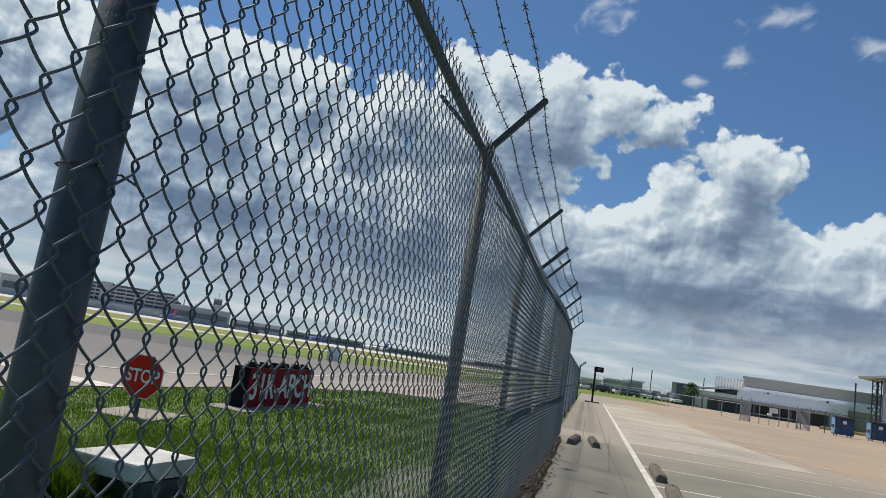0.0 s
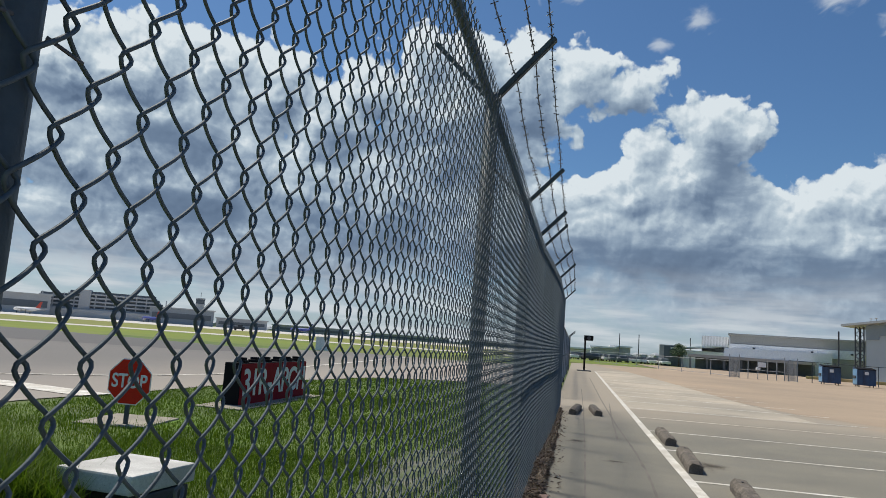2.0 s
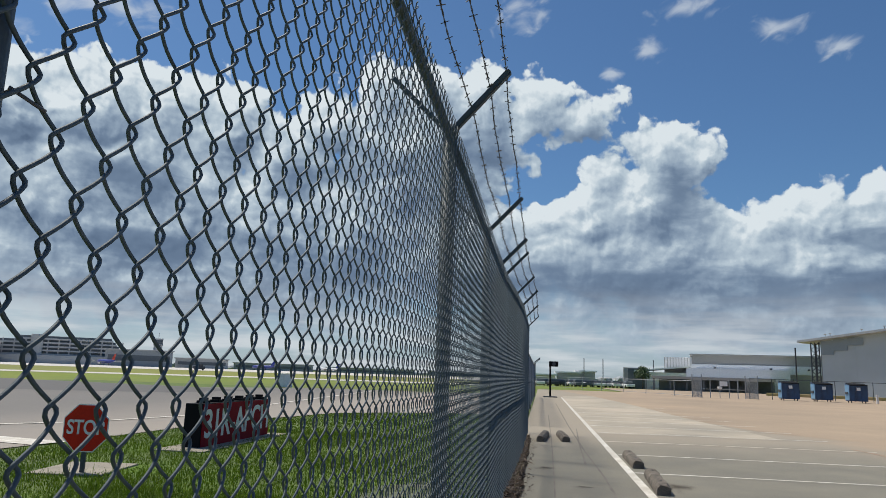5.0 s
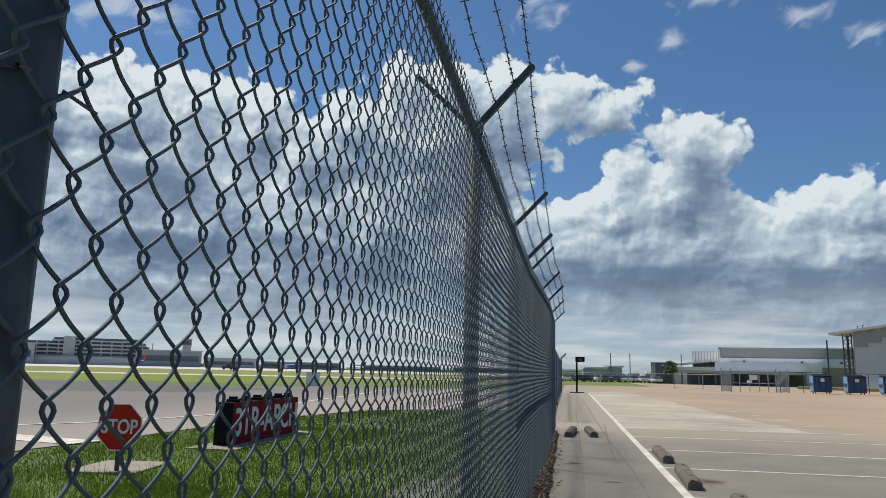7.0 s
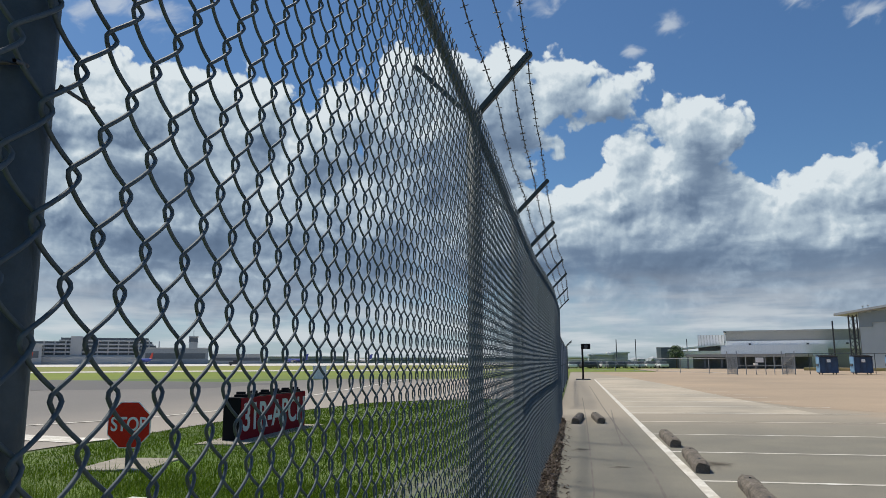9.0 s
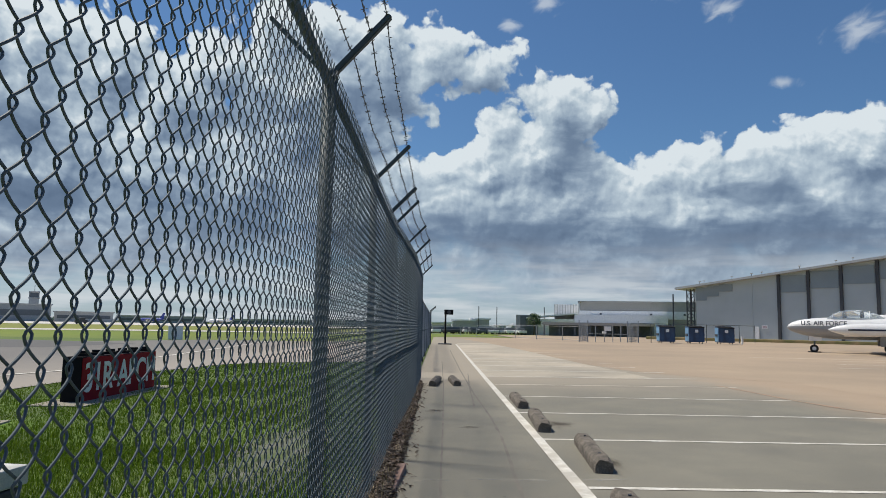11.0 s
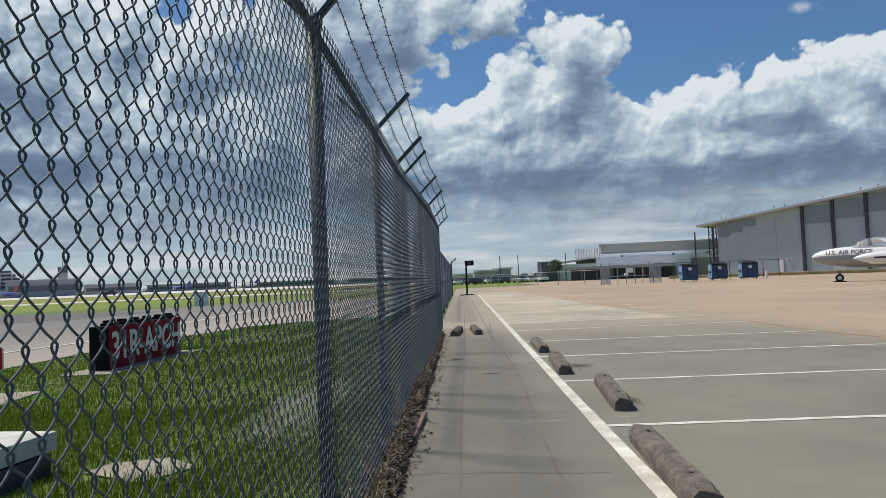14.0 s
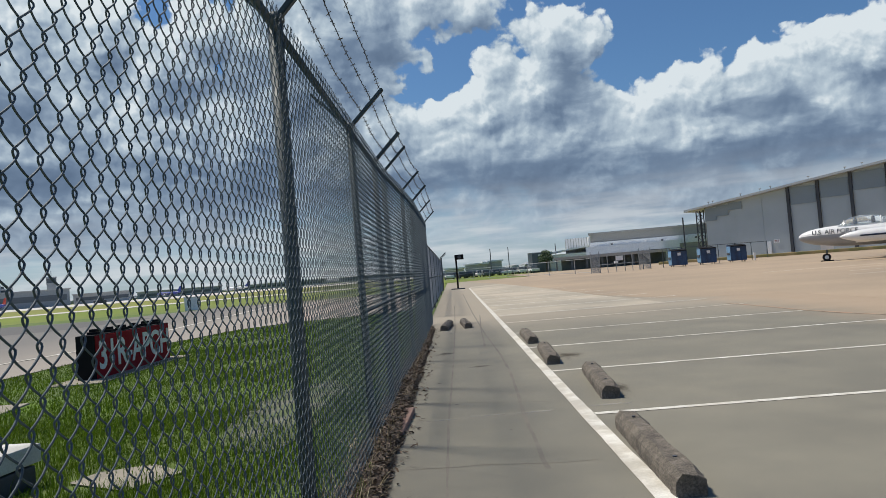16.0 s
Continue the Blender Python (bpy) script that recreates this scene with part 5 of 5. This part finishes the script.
def hangar():
    L0 = Vector((39.63, 113.2, 0))
    h = thing("hangar", "large grey metal-clad hangar with tall sliding doors", "hangar", pose(L0.x, L0.y, 0, 0, 0, -44.4))
    # local x runs along the door wall, the doors look to local -y
    slope = 0.119

    def roof_z(x):
        return 8.0 + slope * x if x <= 50 else 8.0 + slope * (100 - x)

    def panel(x0, x1, y, th, material, name, z1=None, label=""):
        bm = bmesh.new()
        pts = [(x0, 0), (x1, 0), (x1, roof_z(x1) if z1 is None else z1), (x0, roof_z(x0) if z1 is None else z1)]
        a = [bm.verts.new((px, y, pz)) for px, pz in pts]
        b = [bm.verts.new((px, y + th, pz)) for px, pz in pts]
        bm.faces.new(a)
        bm.faces.new(b[::-1])
        for k in range(4):
            bm.faces.new((a[k], b[k], b[(k + 1) % 4], a[(k + 1) % 4]))
        bmesh.ops.recalc_face_normals(bm, faces=bm.faces)
        return part(name, bm, material, h, label)

    edges = [1.9, 6.6, 10.6, 14.4, 18.4, 22.6, 27.0, 31.6, 36.4, 41.4]
    for k, (a, b) in enumerate(zip(edges[:-1], edges[1:])):
        panel(a + 0.008, b - 0.008, -0.02 * (k % 2), 0.2, M_HANGAR, "door_leaf")
    for x in (14.4, 18.4, 22.6, 27.0, 31.6, 36.4, 41.4):
        panel(x - 0.2, x + 0.2, -0.35, 0.3, M_DARK, "door_seam", label="dark channel between door leaves")
    # thin slabs that paint the overhang's stepped shadow onto the doors
    for a, b in ((14.7, 18.1), (18.7, 22.3), (22.9, 26.7), (27.3, 31.3), (31.9, 36.1), (36.7, 41.1)):
        bm = box(a, -0.16, roof_z(a) - 2.6, b, -0.11, roof_z(a) - 0.15)
        part("valance", bm, M_EAVESHADE, h, "roof overhang's shadow as a slate-blue band under the eave")
    for k, (a, b) in enumerate(((1.9, 3.7), (3.7, 5.6), (5.6, 7.7))):
        part("valance", box(a, -0.16, roof_z(a) - (2.1, 1.7, 1.2)[k], b, -0.11, roof_z(a) - 0.1), M_EAVESHADE, h, "roof overhang's shadow as a slate-blue band under the eave")
    panel(41.7, 60, 6.0, 0.2, M_DARK, "inner_wall")
    for x in (42.5, 46.0, 49.5):
        c = part("column", box(x - 0.2, -0.2, 0, x + 0.2, 0.2, roof_z(x)), M_DARK, h)
        for k in range(6):
            z = 1.5 + k * 2.0
            part("brace", tube((x, 0, z), (x + 3.5, 0, z + (2.0 if k % 2 else 0)), 0.08, 6), M_POST, h)
    # lattice outrigger at the end wall
    for x, y in ((0.4, 0), (1.0, 0), (1.6, 0), (0.4, 1.6), (1.6, 1.6)):
        part("lattice_leg", tube((x, y, 0), (x, y, roof_z(x) - 0.2), 0.09, 6), M_DARK, h)
    for k in range(7):
        z = 0.6 + k * 1.05
        part("lattice_brace", tube((0.4, 0, z), (1.6, 0, z + 1.05), 0.06, 6), M_DARK, h)
        part("lattice_brace", tube((1.6, 0, z), (0.4, 0, z + 1.05), 0.06, 6), M_DARK, h)
    bm = bmesh.new()
    pts = [(-1.0, roof_z(-1.0)), (50, roof_z(50)), (102, roof_z(102))]
    rows = []
    for px, pz in pts:
        rows.append([bm.verts.new((px, y, pz + dz)) for y, dz in ((-1.3, 0.0), (-1.3, 0.32), (60, 0.32), (60, 0.0))])
    for a, b in zip(rows[:-1], rows[1:]):
        for k in range(4):
            bm.faces.new((a[k], a[(k + 1) % 4], b[(k + 1) % 4], b[k]))
    bm.faces.new(rows[0])
    bm.faces.new(rows[-1][::-1])
    bmesh.ops.recalc_face_normals(bm, faces=bm.faces)
    part("roof", bm, M_ROOF, h, "pale metal roof with a deep eave")
    part("end_wall", box(1.7, 0.2, 0, 1.9, 60, 7.9), M_GREYWALL, h)
    for x in (3.0, 3.7, 8.0, 10.9, 12.4, 17.6, 22.3, 24.4, 30):
        z = roof_z(x) + 0.3
        l = part("roof_lamp", tube((x, -1.0, z), (x, -1.0, z + 0.38), 0.03, 6), M_DARK, h)
        part("lamp_head", box(x - 0.15, -1.1, z + 0.33, x + 0.15, -0.9, z + 0.45, 0.03), M_GREYWALL, l)
    part("service_door", box(10.9, -0.2, 0, 11.5, -0.12, 2.2, 0.02), M_PALEWALL, h)
    part("notice", box(11.9, -0.2, 1.9, 12.7, -0.15, 2.4, 0.01), M_PALEWALL, h)
    for z in (2.02, 2.15, 2.28):
        part("notice_text", box(12.0, -0.212, z - 0.03, 12.6, -0.205, z + 0.03), M_RED, h, "plain red bar of unreadable text")
    k = thing("hangar_kerb", "tan earth and grass strip before the hangar doors", "kerb", pose(L0.x, L0.y, 0, 0, 0, -44.4))
    part("strip", box(-4, -5.2, -0.05, 60, -3.4, 0.42, 0.1), M_SOILTAN, k)


M_SOILTAN = mat("dry_earth", (0.26, 0.20, 0.10), 0.95, 0, 0.2, 0.6, 20, 0.4, (0.14, 0.14, 0.05), 0.0, 0.5)
hangar()


def warehouse():
    w = thing("warehouse", "long low taupe and white warehouse behind the lot", "warehouse", pose(29.9, 148, 0, 0, 0, -12))
    part("wall", box(0, 0, -0.5, 34, 40, 6.9), M_TAUPE, w)
    part("white_band", box(-0.1, -0.25, 3.6, 34, 0, 5.2), M_PALEWALL, w, "white cladding band")
    part("lower_wing", box(-1, -5, -0.5, 17, -0.3, 4.3), M_PALEWALL, w, "white lower wing")
    part("canopy", box(-7, -11, 2.1, 14, -5.1, 2.6), M_GREYWALL, w, "flat grey canopy")
    for i in range(8):
        part("canopy_post", box(-6.8 + i * 2.9, -10.8, -0.5, -6.5 + i * 2.9, -10.5, 2.1), M_TERMD, w)
    # dark wall in place of the shaded openings beneath the canopy
    part("shade_wall", box(-6, -6.5, -0.5, 14, -5.2, 2.1), M_TERMD, w, "dark wall for the shade in openings under the canopy")
    part("side_wing", box(-5.6, 8, -0.5, -0.5, 34, 6.7), M_PALEWALL, w, "white ribbed side wing")
    part("side_wall", box(-0.3, 0.2, 3.6, -0.02, 30, 6.6), M_PALEWALL, w, "white ribbed side wall")
    for i in range(9):
        part("rib", box(-5.6 + i * 0.58, 7.86, 4.2, -5.5 + i * 0.58, 7.98, 6.65), M_GREYWALL, w)
    part("parapet", box(-0.4, -0.3, 6.9, 34.3, 40, 7.2), M_GREYWALL, w)
    for x in (4, 14, 20.5, 26):
        part("wall_lamp", box(x, -0.5, 4.4, x + 0.4, -0.26, 4.7), M_DARK, w)
    b = thing("white_shed", "low white shed with a sloping roof", "shed", pose(21.3, 152, 0, 0, 0, -6))
    part("wall", box(-1.5, 0, -0.5, 9, 12, 3.4), M_PALEWALL, b)
    bm = bmesh.new()
    v = [bm.verts.new(p) for p in ((-2, -0.6, 3.4), (9.4, -0.6, 4.6), (9.4, 12.5, 4.6), (-2, 12.5, 3.4))]
    f = bm.faces.new(v)
    r_ = bmesh.ops.extrude_face_region(bm, geom=[f])
    bmesh.ops.translate(bm, vec=(0, 0, 0.3), verts=[q for q in r_["geom"] if isinstance(q, bmesh.types.BMVert)])
    part("roof", bm, M_PALEWALL, b)
    g = thing("dark_block_building", "small dark grey-green block building", "building", pose(17.5, 152, 0, 0, 0, -6))
    part("wall", box(-0.4, 0, -0.5, 4.2, 8, 4.2, 0.05), M_GREYWALL, g)
    part("dark_front", box(0.5, -0.2, -0.4, 4.1, -0.02, 4.0), M_TERMD, g)
    for x in (9.5, 13.5, 24):
        pl = thing("utility_pole", "thin grey utility pole behind the lot", "pole", pose(x * 1.0, 158, 0))
        part("pole", tube((0, 0, 0), (0, 0, 6.0), 0.09, 8), M_DARK, pl)
    pl = thing("utility_pole", "tall pole beside the hangar's end", "pole", pose(40.9, 122.5, 0))
    part("pole", tube((0, 0, 0), (0, 0, 7.6), 0.12, 8), M_DARK, pl)


warehouse()


def tree(x, y, h, seed):
    rnd = random.Random(seed)
    t = thing("tree", "small dark green broadleaf tree by a building", "tree", pose(x, y, 0))
    bm = tube((0, 0, 0), (0.1, 0, h * 0.5), 0.16, 8, r2=0.09)
    for k in range(5):
        a = k * 1.3
        tube((0.08, 0, h * 0.4), (math.cos(a) * h * 0.25, math.sin(a) * h * 0.25, h * 0.75), 0.06, 6, bm, 0.02)
    part("trunk", bm, M_BARK, t)
    V, F = [], []
    for i in range(1600):
        a, b = rnd.uniform(0, 6.28), rnd.uniform(-0.6, 1.5)
        r = h * 0.34 * (0.55 + 0.5 * rnd.random()) * (1 + 0.35 * noise.noise((a * 1.2, b * 2, seed)))
        p = Vector((math.cos(a) * math.cos(b) * r, math.sin(a) * math.cos(b) * r, h * 0.62 + r * 0.95 * math.sin(b)))
        d = Vector((rnd.uniform(-1, 1), rnd.uniform(-1, 1), rnd.uniform(-1, 1))).normalized() * 0.14
        s = d.orthogonal().normalized() * 0.07
        k = len(V)
        V += [p - d, p + s, p + d, p - s]
        F.append((k, k + 1, k + 2, k + 3))
    ob = raw("crown", V, F, M_LEAF)
    ob.parent = t


tree(20.5, 149, 4.6, 2)


def lot_fence():
    f = thing("lot_fence", "low grey chain-link fence at the end of the lot", "fence")
    pts = [(-0.4, 128), (11.0, 97), (12.9, 90), (15.3, 85), (16.1, 79.6)]
    for a, b in zip(pts[:-1], pts[1:]):
        n = 1 if a[0] > 5 else 5
        for i in range(n):
            x, y = a[0] + (b[0] - a[0]) * i / n, a[1] + (b[1] - a[1]) * i / n
            part("post", tube((x, y, 0), (x, y, 1.75), 0.04, 8), M_MESHGREY, f)
        part("rail", tube((*a, 1.7), (*b, 1.7), 0.025, 6), M_MESHGREY, f)
        part("rail", tube((*a, 0.15), (*b, 0.15), 0.02, 6), M_MESHGREY, f)
    g = thing("pedestrian_gate", "grey mesh gate cage with a small white sign", "gate", pose(16.15, 79.4, 0, 0, 0, 8))
    for x0, w in ((0.0, 1.0), (5.6, 1.3)):
        for k in range(12):
            x = x0 + w * (k + 0.5) / 12
            part("slat", box(x - 0.022, -0.02, 0.05, x + 0.022, 0.02, 2.12), M_MESHGREY, g)
        for x in (x0, x0 + w):
            part("post", tube((x, 0, 0), (x, 0, 2.4), 0.05, 8), M_MESHGREY, g)
    for x in (1.9, 2.9, 3.9, 4.8):
        part("post", tube((x, 0, 0), (x, 0, 1.9), 0.045, 8), M_MESHGREY, g)
    part("rail", tube((0, 0, 2.1), (7, 0, 2.1), 0.03, 8), M_MESHGREY, g)
    part("rail", tube((1, 0, 0.9), (5.6, 0, 0.9), 0.03, 8), M_MESHGREY, g)
    part("sign_plate", box(2.9, -0.08, 1.25, 3.7, -0.05, 1.75, 0.01), M_WHITE, g, "small white sign plate")
    part("call_box", box(2.7, -0.15, 0.95, 3.1, 0.1, 1.2, 0.02), M_WHITE, g)
    h = thing("hangar_fence", "grey chain-link fence along the hangar apron", "fence")
    for i in range(8):
        x, y = 22.2 + i * 2.6, 80.5 + i * 1.2 if i < 3 else 84.1 + (i - 3) * 1.5
        part("post", tube((x, y, 0), (x, y, 2.2), 0.04, 8), M_POST, h)
    part("rail", tube((22.2, 80.5, 2.15), (40.4, 90.1, 2.15), 0.03, 6), M_POST, h)
    b = thing("bollard", "white steel bollard near the dumpsters", "bollard", pose(34.9, 81, 0))
    part("pipe", tube((0, 0, 0), (0, 0, 0.9), 0.12, 12), M_WHITE, b)


M_MESHGREY = mat("fine_mesh_grey", (0.33, 0.35, 0.36), 0.7, 0.2, 0.1, 1, 30, 0)
lot_fence()


def parked_cars():
    cols = [M_WHITE, M_DARK, M_GREYWALL, M_PALEWALL, M_TERMD]
    rnd = random.Random(12)
    for i in range(16):
        x = -1.0 + i * 1.25 + rnd.uniform(-0.2, 0.2)
        y = 150 + rnd.uniform(-4, 6)
        c = thing("car", "distant parked car behind the lot fence", "car", pose(x, y, 0, 0, 0, rnd.choice((80, 95, 100))), "distant parked cars")
        m_ = cols[rnd.randrange(5)]
        part("body", box(-2.1, -0.85, 0.3, 2.1, 0.85, 0.85, 0.12), m_, c)
        part("cabin", box(-1.2, -0.75, 0.85, 0.9, 0.75, 1.4, 0.2), M_TERMD, c, "dark glazed cabin")
        for px in (-1.3, 1.3):
            for py in (-0.8, 0.8):
                part("wheel", tube((px, py - 0.1, 0.32), (px, py + 0.1, 0.32), 0.32, 10), M_RUBBER, c)
    for i, (x, w, hgt) in enumerate(((1.5, 5, 2.6), (7.5, 6, 3.4), (12.5, 5, 3.9))):
        b = thing("airfield_shed", "low grey shed behind parked vehicles", "shed", pose(x, 190 + i * 6, 0))
        part("wall", box(-w / 2, 0, -0.5, w / 2, 6, hgt - 0.4), M_TERM, b)
        part("roof", box(-w / 2 - 0.5, -0.6, hgt - 0.4, w / 2 + 0.5, 6.5, hgt), M_PALEWALL, b)


parked_cars()
